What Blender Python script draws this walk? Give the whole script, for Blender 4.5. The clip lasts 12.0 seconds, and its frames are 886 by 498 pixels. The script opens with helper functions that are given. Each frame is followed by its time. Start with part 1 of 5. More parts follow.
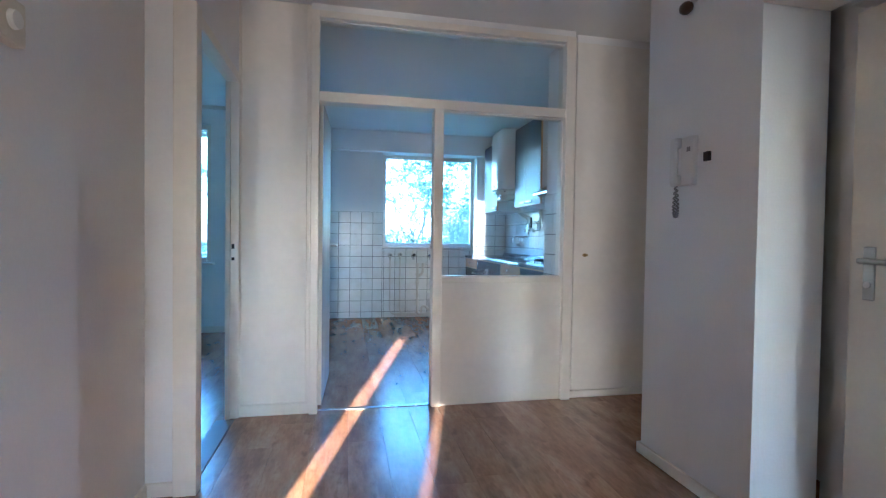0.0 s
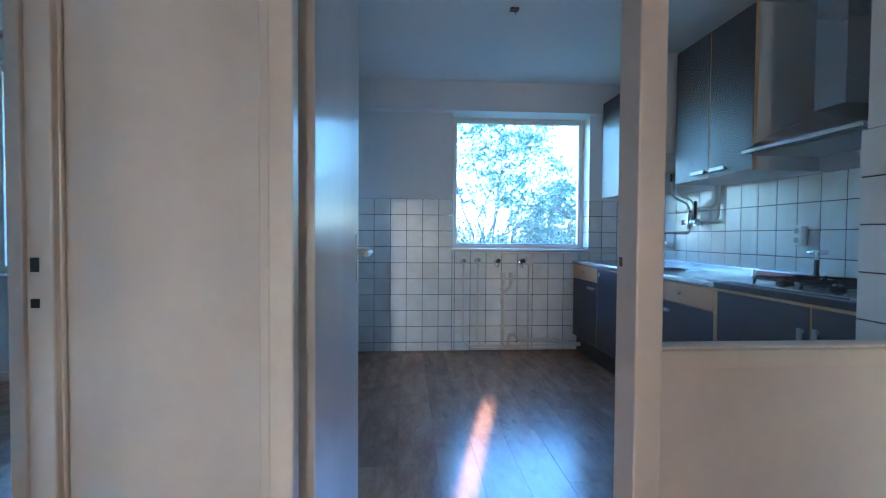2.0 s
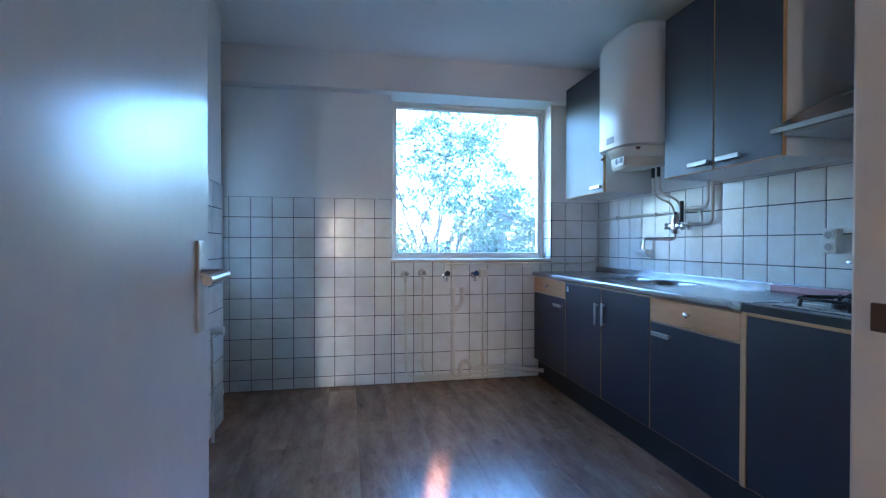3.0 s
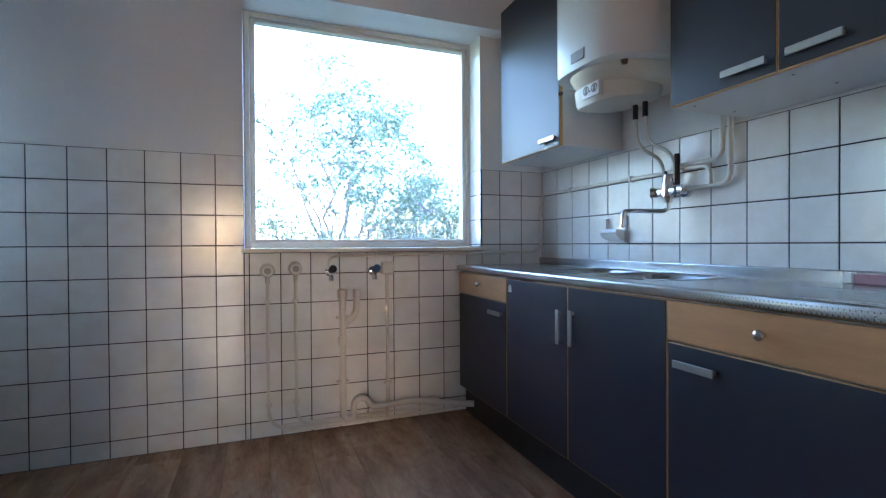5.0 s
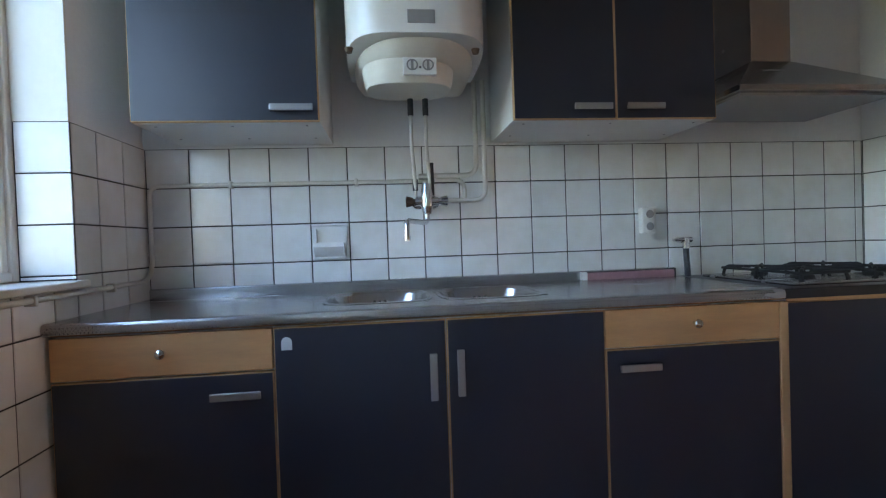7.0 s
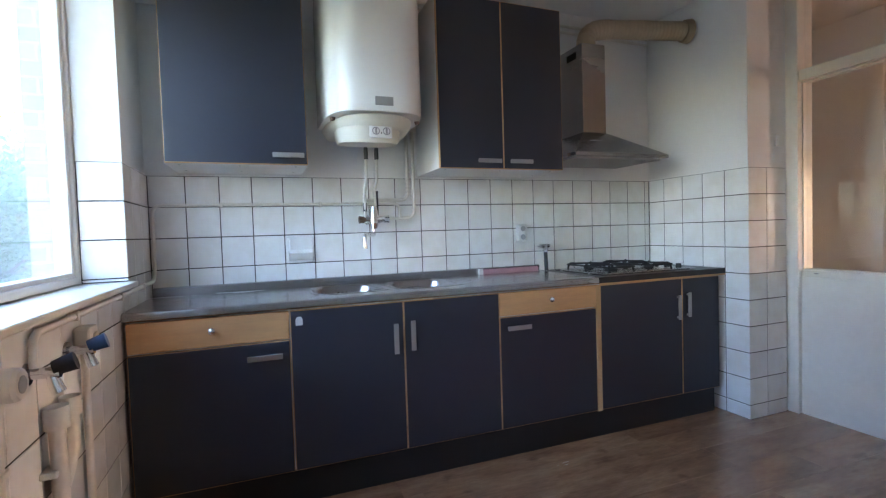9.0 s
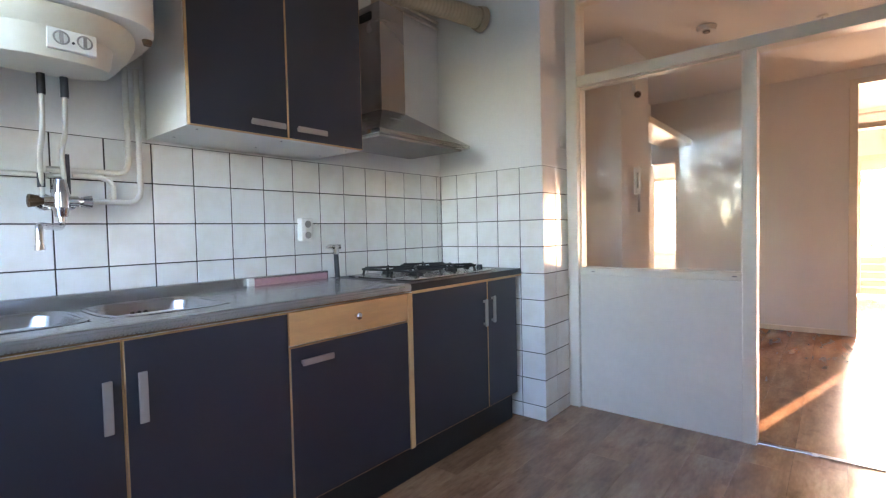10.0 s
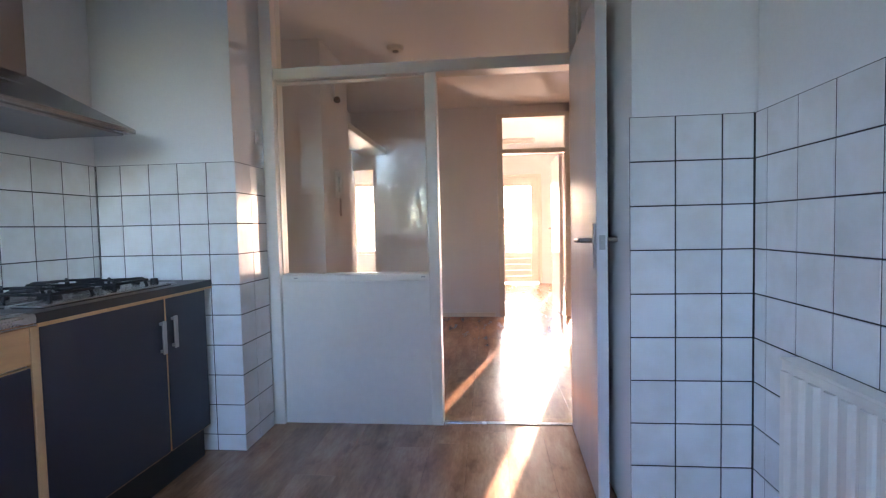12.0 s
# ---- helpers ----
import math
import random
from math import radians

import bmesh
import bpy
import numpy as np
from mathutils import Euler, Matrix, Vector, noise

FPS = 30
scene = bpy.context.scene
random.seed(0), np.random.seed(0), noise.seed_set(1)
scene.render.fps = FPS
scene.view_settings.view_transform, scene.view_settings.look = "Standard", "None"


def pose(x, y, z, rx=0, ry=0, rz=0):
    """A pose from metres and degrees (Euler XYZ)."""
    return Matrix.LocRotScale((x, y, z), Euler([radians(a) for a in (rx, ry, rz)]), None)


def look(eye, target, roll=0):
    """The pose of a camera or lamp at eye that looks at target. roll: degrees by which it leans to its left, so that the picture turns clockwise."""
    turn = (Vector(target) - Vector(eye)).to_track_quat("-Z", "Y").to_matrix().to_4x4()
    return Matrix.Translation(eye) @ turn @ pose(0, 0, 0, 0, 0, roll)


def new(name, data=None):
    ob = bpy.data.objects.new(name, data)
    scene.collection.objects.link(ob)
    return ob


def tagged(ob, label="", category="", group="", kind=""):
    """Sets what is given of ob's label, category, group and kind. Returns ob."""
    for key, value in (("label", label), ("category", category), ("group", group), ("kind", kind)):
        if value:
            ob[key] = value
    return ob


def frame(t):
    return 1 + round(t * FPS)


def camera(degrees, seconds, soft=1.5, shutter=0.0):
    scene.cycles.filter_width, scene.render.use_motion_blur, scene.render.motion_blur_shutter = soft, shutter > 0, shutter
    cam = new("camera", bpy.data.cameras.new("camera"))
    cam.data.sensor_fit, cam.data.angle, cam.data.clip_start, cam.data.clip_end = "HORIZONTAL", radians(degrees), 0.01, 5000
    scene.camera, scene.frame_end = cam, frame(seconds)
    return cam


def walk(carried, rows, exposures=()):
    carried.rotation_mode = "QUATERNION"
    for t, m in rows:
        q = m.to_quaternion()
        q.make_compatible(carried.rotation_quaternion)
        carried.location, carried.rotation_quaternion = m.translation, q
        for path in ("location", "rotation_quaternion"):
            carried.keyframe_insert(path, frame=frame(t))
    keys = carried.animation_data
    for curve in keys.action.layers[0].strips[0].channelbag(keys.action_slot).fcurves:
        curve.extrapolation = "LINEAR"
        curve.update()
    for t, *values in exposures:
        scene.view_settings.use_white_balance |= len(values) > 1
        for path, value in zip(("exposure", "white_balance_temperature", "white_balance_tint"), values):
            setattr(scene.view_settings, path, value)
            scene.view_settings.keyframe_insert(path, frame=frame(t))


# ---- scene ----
cam = camera(85.8, 12.0, soft=1.25)
PATH = [
    (0, (0.141, 0.278, 1.099), (0.54, 2.237, 1.054), 0.8),
    (0.5, (0.153, 0.535, 1.055), (0.372, 2.521, 0.982), 0.7),
    (1, (0.184, 1.105, 1.057), (0.33, 3.098, 0.983), 0.6),
    (1.5, (0.243, 1.798, 1.064), (0.359, 3.794, 1.003), 0.5),
    (2, (0.203, 2.322, 1.096), (0.352, 4.316, 1.04), 0.4),
    (2.5, (0.265, 2.827, 1.097), (0.52, 4.811, 1.054), 0.2),
    (3, (0.299, 3.094, 1.094), (0.687, 5.056, 1.073), 0.1),
    (3.2, (0.284, 3.175, 1.085), (0.742, 5.122, 1.075), -0.0),
    (4.8, (0.634, 4.003, 1.004), (1.192, 5.923, 0.975), 0.1),
    (5, (0.699, 4.206, 0.991), (1.417, 6.073, 0.971), -0.3),
    (5.5, (0.775, 4.696, 0.969), (2.141, 6.156, 0.944), -0.6),
    (6, (0.695, 5.177, 0.979), (2.479, 6.081, 0.967), -1.1),
    (6.5, (0.599, 5.559, 0.976), (2.575, 5.867, 0.956), -1.6),
    (6.7, (0.554, 5.7, 1.003), (2.553, 5.742, 0.982), -1.8),
    (8.3, (-0.247, 6.344, 1.135), (1.676, 5.797, 1.077), -1.9),
    (8.5, (-0.273, 6.348, 1.138), (1.633, 5.748, 1.077), -1.9),
    (9, (-0.245, 6.328, 1.13), (1.621, 5.613, 1.059), -1.8),
    (9.5, (0.085, 6.25, 1.095), (1.769, 5.174, 1.009), -1.4),
    (10, (0.393, 6.148, 1.085), (1.667, 4.608, 1.013), -1.3),
    (10.5, (0.513, 6.166, 1.12), (1.317, 4.336, 1.058), -1.2),
    (11, (0.509, 6.315, 1.146), (1.024, 4.384, 1.091), -1.4),
    (11.5, (0.485, 6.34, 1.142), (0.88, 4.38, 1.08), -1.3),
    (12, (0.421, 5.983, 1.099), (0.615, 3.995, 1.007), -1.3),
]
EXPOSURES = [(0, 5.05, 4200, 4), (0.5, 4.95, 4050, 3), (1.0, 4.75, 3950, 4), (1.5, 4.55, 4150, 7), (2.0, 4.55, 4450, 9), (2.5, 4.65, 4700, 13), (3.0, 4.75, 4750, 16),
             (4.8, 4.75, 5650, 20), (5.0, 4.7, 5700, 20), (5.5, 4.22, 5800, 21), (6.5, 4.42, 6200, 22), (8.4, 4.93, 6500, 25), (9.0, 5.2, 6500, 26), (9.5, 5.65, 6650, 29), (10.0, 5.5, 6700, 27), (10.5, 5.2, 6500, 27), (12.0, 4.95, 5850, 27)]
walk(cam, [(t, look(eye, target, roll)) for t, eye, target, roll in PATH], EXPOSURES)

# ---- world, sun, window and fill light ----
SUN_SLOPE, SUN_TAN = 0.258, 0.202        # sideways and downward run of the low sun, per metre northward
world = bpy.data.worlds.new("sky_world")
scene.world = world
world.use_nodes = True
wn = world.node_tree
sky = wn.nodes.new("ShaderNodeTexSky")
sky.sky_type, sky.sun_disc = "NISHITA", False
sky.ozone_density, sky.dust_density = 1.7, 1.0
sky.sun_elevation, sky.sun_rotation = radians(11.8), radians(194.5)
wn.nodes["Background"].inputs["Strength"].default_value = 0.15
wn.links.new(sky.outputs["Color"], wn.nodes["Background"].inputs["Color"])


def lamp(name, kind, m, energy, colour, **more):
    data = bpy.data.lights.new(name, kind)
    data.energy, data.color = energy, colour
    for key, value in more.items():
        if key == "size":
            data.shape, data.size, data.size_y = "RECTANGLE", value[0], value[1]
        if key == "angle":
            data.angle = value
        if key == "spread":
            data.spread = value
    ob = new(name, data)
    ob.matrix_world = m
    return ob


lamp("sun", "SUN", look((0, 0, 10), (SUN_SLOPE, 1, 10 - 1.033 * SUN_TAN)), 2.6, (1.0, 0.66, 0.38), angle=radians(0.6))
lamp("balcony_door_light", "AREA", look((-0.12, -3.04, 1.2), (0.1, 0, 1.1)), 0.8, (1.0, 0.68, 0.43), size=(0.48, 1.2), spread=radians(140))
# two fill lamps added at the unseen south slots to warm the hall
lamp("side_slot_fill", "AREA", look((-0.919, -3.04, 0.75), (0.4, 3.3, 0.9)), 0.35, (1.0, 0.66, 0.40), size=(0.06, 1.2), spread=radians(90))
lamp("south_slot_fill", "AREA", look((-1.565, -3.04, 1.0), (0.9, 3.3, 1.0)), 2.0, (1.0, 0.68, 0.43), size=(0.34, 1.5), spread=radians(110))
lamp("east_room_window_light", "AREA", look((2.6, -3.04, 1.28), (2.2, 0, 1.0)), 0.75, (1.0, 0.74, 0.50), size=(0.7, 1.2), spread=radians(140))


# ---- materials ----
def nodes_of(name):
    m = bpy.data.materials.new(name)
    m.use_nodes = True
    return m, m.node_tree, m.node_tree.nodes["Principled BSDF"]


def coords(nt, scale=(1, 1, 1), world_space=True):
    g = nt.nodes.new("ShaderNodeNewGeometry" if world_space else "ShaderNodeTexCoord")
    mp = nt.nodes.new("ShaderNodeMapping")
    mp.inputs["Scale"].default_value = scale
    nt.links.new(g.outputs["Position" if world_space else "Object"], mp.inputs["Vector"])
    return mp.outputs["Vector"]


def noise_of(nt, vec, scale, detail=4.0, rough=0.55):
    n = nt.nodes.new("ShaderNodeTexNoise")
    n.inputs["Scale"].default_value, n.inputs["Detail"].default_value, n.inputs["Roughness"].default_value = scale, detail, rough
    nt.links.new(vec, n.inputs["Vector"])
    return n.outputs["Fac"]


def ramp_of(nt, fac, stops):
    r = nt.nodes.new("ShaderNodeValToRGB")
    els = r.color_ramp.elements
    while len(els) < len(stops):
        els.new(0.5)
    for e, (p, c) in zip(els, stops):
        e.position, e.color = p, (*c, 1)
    nt.links.new(fac, r.inputs["Fac"])
    return r.outputs["Color"]


def mix_of(nt, kind, fac, a, b):
    m = nt.nodes.new("ShaderNodeMix")
    m.data_type, m.blend_type = "RGBA", kind
    for sock, v in ((m.inputs[0], fac), (m.inputs[6], a), (m.inputs[7], b)):
        if isinstance(v, (int, float)):
            sock.default_value = v
        elif isinstance(v, tuple):
            sock.default_value = (*v, 1)
        else:
            nt.links.new(v, sock)
    return m.outputs[2]


def bump_of(nt, bsdf, fac, strength, distance=0.002):
    b = nt.nodes.new("ShaderNodeBump")
    b.inputs["Strength"].default_value, b.inputs["Distance"].default_value = strength, distance
    nt.links.new(fac, b.inputs["Height"])
    nt.links.new(b.outputs["Normal"], bsdf.inputs["Normal"])


def surface(name, colour, rough=0.5, metal=0.0, vary=0.10, fine=60.0, coarse=1.6, bump=0.12, rough_vary=0.12, stretch=(1, 1, 1), coat=0.0):
    """Paint, plastic, metal: a base colour with soft stains and fine grain."""
    m, nt, b = nodes_of(name)
    v = coords(nt, stretch)
    big, small = noise_of(nt, v, coarse, 5), noise_of(nt, v, fine, 3)
    dark = tuple(c * (1 - vary) for c in colour)
    light = tuple(min(1, c * (1 + vary * 0.5)) for c in colour)
    col = ramp_of(nt, big, [(0.3, dark), (0.7, light)])
    grain = ramp_of(nt, small, [(0.3, (1 - vary * 0.5,) * 3), (0.7, (1, 1, 1))])
    nt.links.new(mix_of(nt, "MULTIPLY", 1.0, col, grain), b.inputs["Base Color"])
    rr = nt.nodes.new("ShaderNodeMapRange")
    rr.inputs["To Min"].default_value, rr.inputs["To Max"].default_value = max(0.02, rough - rough_vary), min(1, rough + rough_vary)
    nt.links.new(big, rr.inputs["Value"])
    nt.links.new(rr.outputs["Result"], b.inputs["Roughness"])
    b.inputs["Metallic"].default_value = metal
    b.inputs["Coat Weight"].default_value = coat
    bump_of(nt, b, small, bump)
    return m


def tile_material():
    m, nt, b = nodes_of("glazed_white_tile")
    info = nt.nodes.new("ShaderNodeObjectInfo")
    v = coords(nt)
    col = ramp_of(nt, info.outputs["Random"], [(0.0, (0.74, 0.74, 0.72)), (0.55, (0.79, 0.79, 0.77)), (1.0, (0.83, 0.82, 0.80))])
    stain = ramp_of(nt, noise_of(nt, v, 9, 5), [(0.35, (0.90, 0.88, 0.84)), (0.6, (1, 1, 1))])
    nt.links.new(mix_of(nt, "MULTIPLY", 0.8, col, stain), b.inputs["Base Color"])
    b.inputs["Roughness"].default_value = 0.18
    b.inputs["Specular IOR Level"].default_value = 0.5
    bump_of(nt, b, noise_of(nt, v, 7, 2), 0.25, 0.004)
    return m


def plank_material():
    m, nt, b = nodes_of("brown_laminate")
    info = nt.nodes.new("ShaderNodeObjectInfo")
    g = nt.nodes.new("ShaderNodeNewGeometry")
    mp = nt.nodes.new("ShaderNodeMapping")
    mp.inputs["Scale"].default_value = (5.5, 1.3, 1.0)
    nt.links.new(g.outputs["Position"], mp.inputs["Vector"])
    off = nt.nodes.new("ShaderNodeVectorMath")
    off.operation = "SCALE"
    comb = nt.nodes.new("ShaderNodeCombineXYZ")
    for k in ("X", "Y", "Z"):
        nt.links.new(info.outputs["Random"], comb.inputs[k])
    nt.links.new(comb.outputs["Vector"], off.inputs[0])
    off.inputs["Scale"].default_value = 37.0
    add = nt.nodes.new("ShaderNodeVectorMath")
    nt.links.new(mp.outputs["Vector"], add.inputs[0])
    nt.links.new(off.outputs["Vector"], add.inputs[1])
    vec = add.outputs["Vector"]
    fig = noise_of(nt, vec, 2.2, 6, 0.6)
    grain = noise_of(nt, vec, 14, 4, 0.6)
    base = ramp_of(nt, fig, [(0.26, (0.225, 0.112, 0.058)), (0.5, (0.355, 0.195, 0.106)), (0.74, (0.46, 0.28, 0.16))])
    knots = ramp_of(nt, noise_of(nt, coords(nt, (8.0, 4.0, 1.0)), 1.6, 3, 0.5), [(0.24, (0.60, 0.55, 0.52)), (0.40, (1, 1, 1))])
    base = mix_of(nt, "MULTIPLY", 1.0, base, knots)
    gr = ramp_of(nt, grain, [(0.3, (0.80, 0.78, 0.76)), (0.65, (1, 1, 1))])
    tone = ramp_of(nt, info.outputs["Random"], [(0.0, (0.88, 0.87, 0.86)), (1.0, (1.08, 1.07, 1.06))])
    nt.links.new(mix_of(nt, "MULTIPLY", 1.0, mix_of(nt, "MULTIPLY", 1.0, base, gr), tone), b.inputs["Base Color"])
    rr = nt.nodes.new("ShaderNodeMapRange")
    rr.inputs["To Min"].default_value, rr.inputs["To Max"].default_value = 0.20, 0.30
    b.inputs["Specular IOR Level"].default_value = 0.9
    b.inputs["IOR"].default_value = 1.6
    nt.links.new(fig, rr.inputs["Value"])
    nt.links.new(rr.outputs["Result"], b.inputs["Roughness"])
    bump_of(nt, b, grain, 0.05, 0.001)
    return m


def glass_material(name, tint=(0.96, 0.98, 0.98), haze=0.0):
    m, nt, b = nodes_of(name)
    nt.nodes.remove(b)
    out = nt.nodes["Material Output"]
    t, g = nt.nodes.new("ShaderNodeBsdfTransparent"), nt.nodes.new("ShaderNodeBsdfGlossy")
    f, mx = nt.nodes.new("ShaderNodeLayerWeight"), nt.nodes.new("ShaderNodeMixShader")
    t.inputs["Color"].default_value = (*tint, 1)
    g.inputs["Roughness"].default_value = 0.01
    steep, scaled = nt.nodes.new("ShaderNodeMath"), nt.nodes.new("ShaderNodeMapRange")
    steep.operation = "POWER"
    steep.inputs[1].default_value = 5.0
    f.inputs["Blend"].default_value = 0.5
    scaled.inputs["To Min"].default_value, scaled.inputs["To Max"].default_value = 0.045, 0.6
    nt.links.new(f.outputs["Facing"], steep.inputs[0])
    nt.links.new(steep.outputs["Value"], scaled.inputs["Value"])
    nt.links.new(scaled.outputs["Result"], mx.inputs["Fac"])
    nt.links.new(t.outputs["BSDF"], mx.inputs[1])
    nt.links.new(g.outputs["BSDF"], mx.inputs[2])
    nt.links.new(mx.outputs["Shader"], out.inputs["Surface"])
    if haze:
        # a thin uneven film: pane dirt plus glare haze painted over the view
        film, hazed = nt.nodes.new("ShaderNodeBsdfTranslucent"), nt.nodes.new("ShaderNodeMixShader")
        film.inputs["Color"].default_value = (0.85, 0.87, 0.88, 1)
        amount = nt.nodes.new("ShaderNodeMapRange")
        amount.inputs["To Min"].default_value, amount.inputs["To Max"].default_value = haze * 0.6, haze * 1.4
        nt.links.new(noise_of(nt, coords(nt, (1.0, 1.0, 1.0)), 2.5, 5, 0.6), amount.inputs["Value"])
        nt.links.new(amount.outputs["Result"], hazed.inputs["Fac"])
        nt.links.new(mx.outputs["Shader"], hazed.inputs[1])
        nt.links.new(film.outputs["BSDF"], hazed.inputs[2])
        nt.links.new(hazed.outputs["Shader"], out.inputs["Surface"])
    return m


def foliage_material(name, a, b_col):
    m, nt, b = nodes_of(name)
    g = nt.nodes.new("ShaderNodeNewGeometry")
    col = ramp_of(nt, g.outputs["Random Per Island"], [(0.0, a), (1.0, b_col)])
    nt.links.new(col, b.inputs["Base Color"])
    b.inputs["Roughness"].default_value = 0.6
    b.inputs["Subsurface Weight"].default_value = 0.0
    tr = nt.nodes.new("ShaderNodeBsdfTranslucent")
    nt.links.new(col, tr.inputs["Color"])
    mx = nt.nodes.new("ShaderNodeMixShader")
    mx.inputs["Fac"].default_value = 0.55
    nt.links.new(b.outputs["BSDF"], mx.inputs[1])
    nt.links.new(tr.outputs["BSDF"], mx.inputs[2])
    nt.links.new(mx.outputs["Shader"], nt.nodes["Material Output"].inputs["Surface"])
    return m


def brick_material():
    m, nt, b = nodes_of("outdoor_brick")
    br = nt.nodes.new("ShaderNodeTexBrick")
    g = nt.nodes.new("ShaderNodeNewGeometry")
    sep, comb = nt.nodes.new("ShaderNodeSeparateXYZ"), nt.nodes.new("ShaderNodeCombineXYZ")
    nt.links.new(g.outputs["Position"], sep.inputs["Vector"])
    s = nt.nodes.new("ShaderNodeMath")
    nt.links.new(sep.outputs["X"], s.inputs[0])
    nt.links.new(sep.outputs["Y"], s.inputs[1])
    nt.links.new(s.outputs["Value"], comb.inputs["X"])
    nt.links.new(sep.outputs["Z"], comb.inputs["Y"])
    nt.links.new(comb.outputs["Vector"], br.inputs["Vector"])
    for k, v in (("Scale", 1.0), ("Mortar Size", 0.006), ("Brick Width", 0.215), ("Row Height", 0.0625)):
        br.inputs[k].default_value = v
    br.inputs["Color1"].default_value, br.inputs["Color2"].default_value, br.inputs["Mortar"].default_value = (0.30, 0.24, 0.22, 1), (0.24, 0.18, 0.16, 1), (0.35, 0.34, 0.32, 1)
    nt.links.new(br.outputs["Color"], b.inputs["Base Color"])
    b.inputs["Roughness"].default_value = 0.85
    return m


M_WALL = surface("white_wall_paint", (0.80, 0.79, 0.77), 0.75, vary=0.06, fine=90, coarse=1.2, bump=0.25)
M_CEIL = surface("white_ceiling_paint", (0.82, 0.82, 0.81), 0.85, vary=0.05, fine=70, coarse=0.9, bump=0.2)
M_TRIM = surface("white_gloss_paint", (0.78, 0.73, 0.64), 0.32, vary=0.08, fine=30, coarse=2.5, bump=0.08)
M_PANEL = surface("painted_panel", (0.77, 0.73, 0.655), 0.36, vary=0.08, fine=25, coarse=2.0, bump=0.10)
M_DOOR = surface("satin_door_paint", (0.76, 0.76, 0.75), 0.21, vary=0.06, fine=40, coarse=2.2, bump=0.10, rough_vary=0.08, stretch=(1, 1, 0.25))
M_CREAM = surface("cream_door_paint", (0.79, 0.75, 0.65), 0.35, vary=0.08)
M_GROUT = surface("dark_grout", (0.042, 0.036, 0.030), 0.9, vary=0.5)
M_TILE = tile_material()
M_PLANK = plank_material()
M_FLOORBASE = surface("floor_joint", (0.05, 0.03, 0.02), 0.8)
M_NAVY = surface("navy_laminate", (0.022, 0.0255, 0.038), 0.42, vary=0.10, fine=200, coarse=2, bump=0.12)
M_NAVY.node_tree.nodes["Principled BSDF"].inputs["Specular IOR Level"].default_value = 0.55
M_BEECH = surface("beech_veneer", (0.66, 0.35, 0.145), 0.40, vary=0.14, fine=18, coarse=3, bump=0.06, stretch=(6, 1, 6))
M_EDGE = surface("beech_edging", (0.64, 0.38, 0.17), 0.5, vary=0.12)
M_PLINTH = surface("black_plinth", (0.014, 0.014, 0.016), 0.5, vary=0.2)
M_CARCASS = surface("white_melamine", (0.72, 0.71, 0.68), 0.38, vary=0.04)
M_STEEL = surface("brushed_steel", (0.42, 0.42, 0.43), 0.26, metal=1.0, vary=0.05, fine=60, coarse=2, bump=0.03, rough_vary=0.05, stretch=(6, 1, 6))
M_HANDLE = surface("satin_nickel", (0.46, 0.45, 0.43), 0.42, metal=1.0, vary=0.08)
M_CHROME = surface("chrome", (0.72, 0.72, 0.74), 0.10, metal=1.0, vary=0.05, rough_vary=0.05)
M_BRASS = surface("brass", (0.55, 0.40, 0.16), 0.25, metal=1.0)
M_FOIL = surface("flexible_aluminium", (0.52, 0.44, 0.33), 0.36, metal=1.0, vary=0.2, fine=30, bump=0.3)
M_BLACK = surface("black_enamel", (0.012, 0.012, 0.013), 0.35, vary=0.2)
M_IRON = surface("black_cast_iron", (0.008, 0.008, 0.008), 0.65, vary=0.3, fine=120, bump=0.3)
M_RUBBER = surface("dark_rubber", (0.03, 0.03, 0.035), 0.6)
M_BLUE = surface("blue_plastic", (0.02, 0.07, 0.20), 0.35)
M_ENAMEL = surface("boiler_enamel", (0.78, 0.77, 0.73), 0.22, vary=0.03, bump=0.03)
M_IVORY = surface("ivory_plastic", (0.66, 0.62, 0.52), 0.4, vary=0.08)
M_PVC = surface("cream_pipe_paint", (0.66, 0.62, 0.56), 0.35, vary=0.12)
M_PIPE = surface("white_pipe_paint", (0.70, 0.67, 0.60), 0.40, vary=0.12)
M_PINK = surface("pink_strip", (0.52, 0.27, 0.29), 0.5, vary=0.2)
M_GREY = surface("grey_plastic", (0.30, 0.29, 0.28), 0.45)
M_WHITE_PL = surface("white_plastic", (0.74, 0.73, 0.69), 0.35, vary=0.05)
M_BROWN = surface("brown_plastic", (0.10, 0.055, 0.03), 0.4)
M_GLASS = glass_material("clear_glass")
M_HAZY = glass_material("hazy_window_glass", haze=0.06)
M_BRICK = brick_material()
M_CONCRETE = surface("balcony_concrete", (0.38, 0.37, 0.35), 0.85, vary=0.2)
M_RAIL = surface("painted_railing", (0.70, 0.72, 0.74), 0.4)
M_FROST = surface("frosted_panel", (0.62, 0.70, 0.76), 0.4, vary=0.05)
M_BARK = surface("bark", (0.22, 0.19, 0.155), 0.9, vary=0.3)
M_LEAF = foliage_material("green_leaves", (0.11, 0.19, 0.10), (0.20, 0.30, 0.17))
M_LEAF2 = foliage_material("yellowing_leaves", (0.15, 0.18, 0.06), (0.28, 0.26, 0.09))
M_GRASS = surface("lawn", (0.07, 0.11, 0.035), 0.9, vary=0.35, fine=8, coarse=0.3)


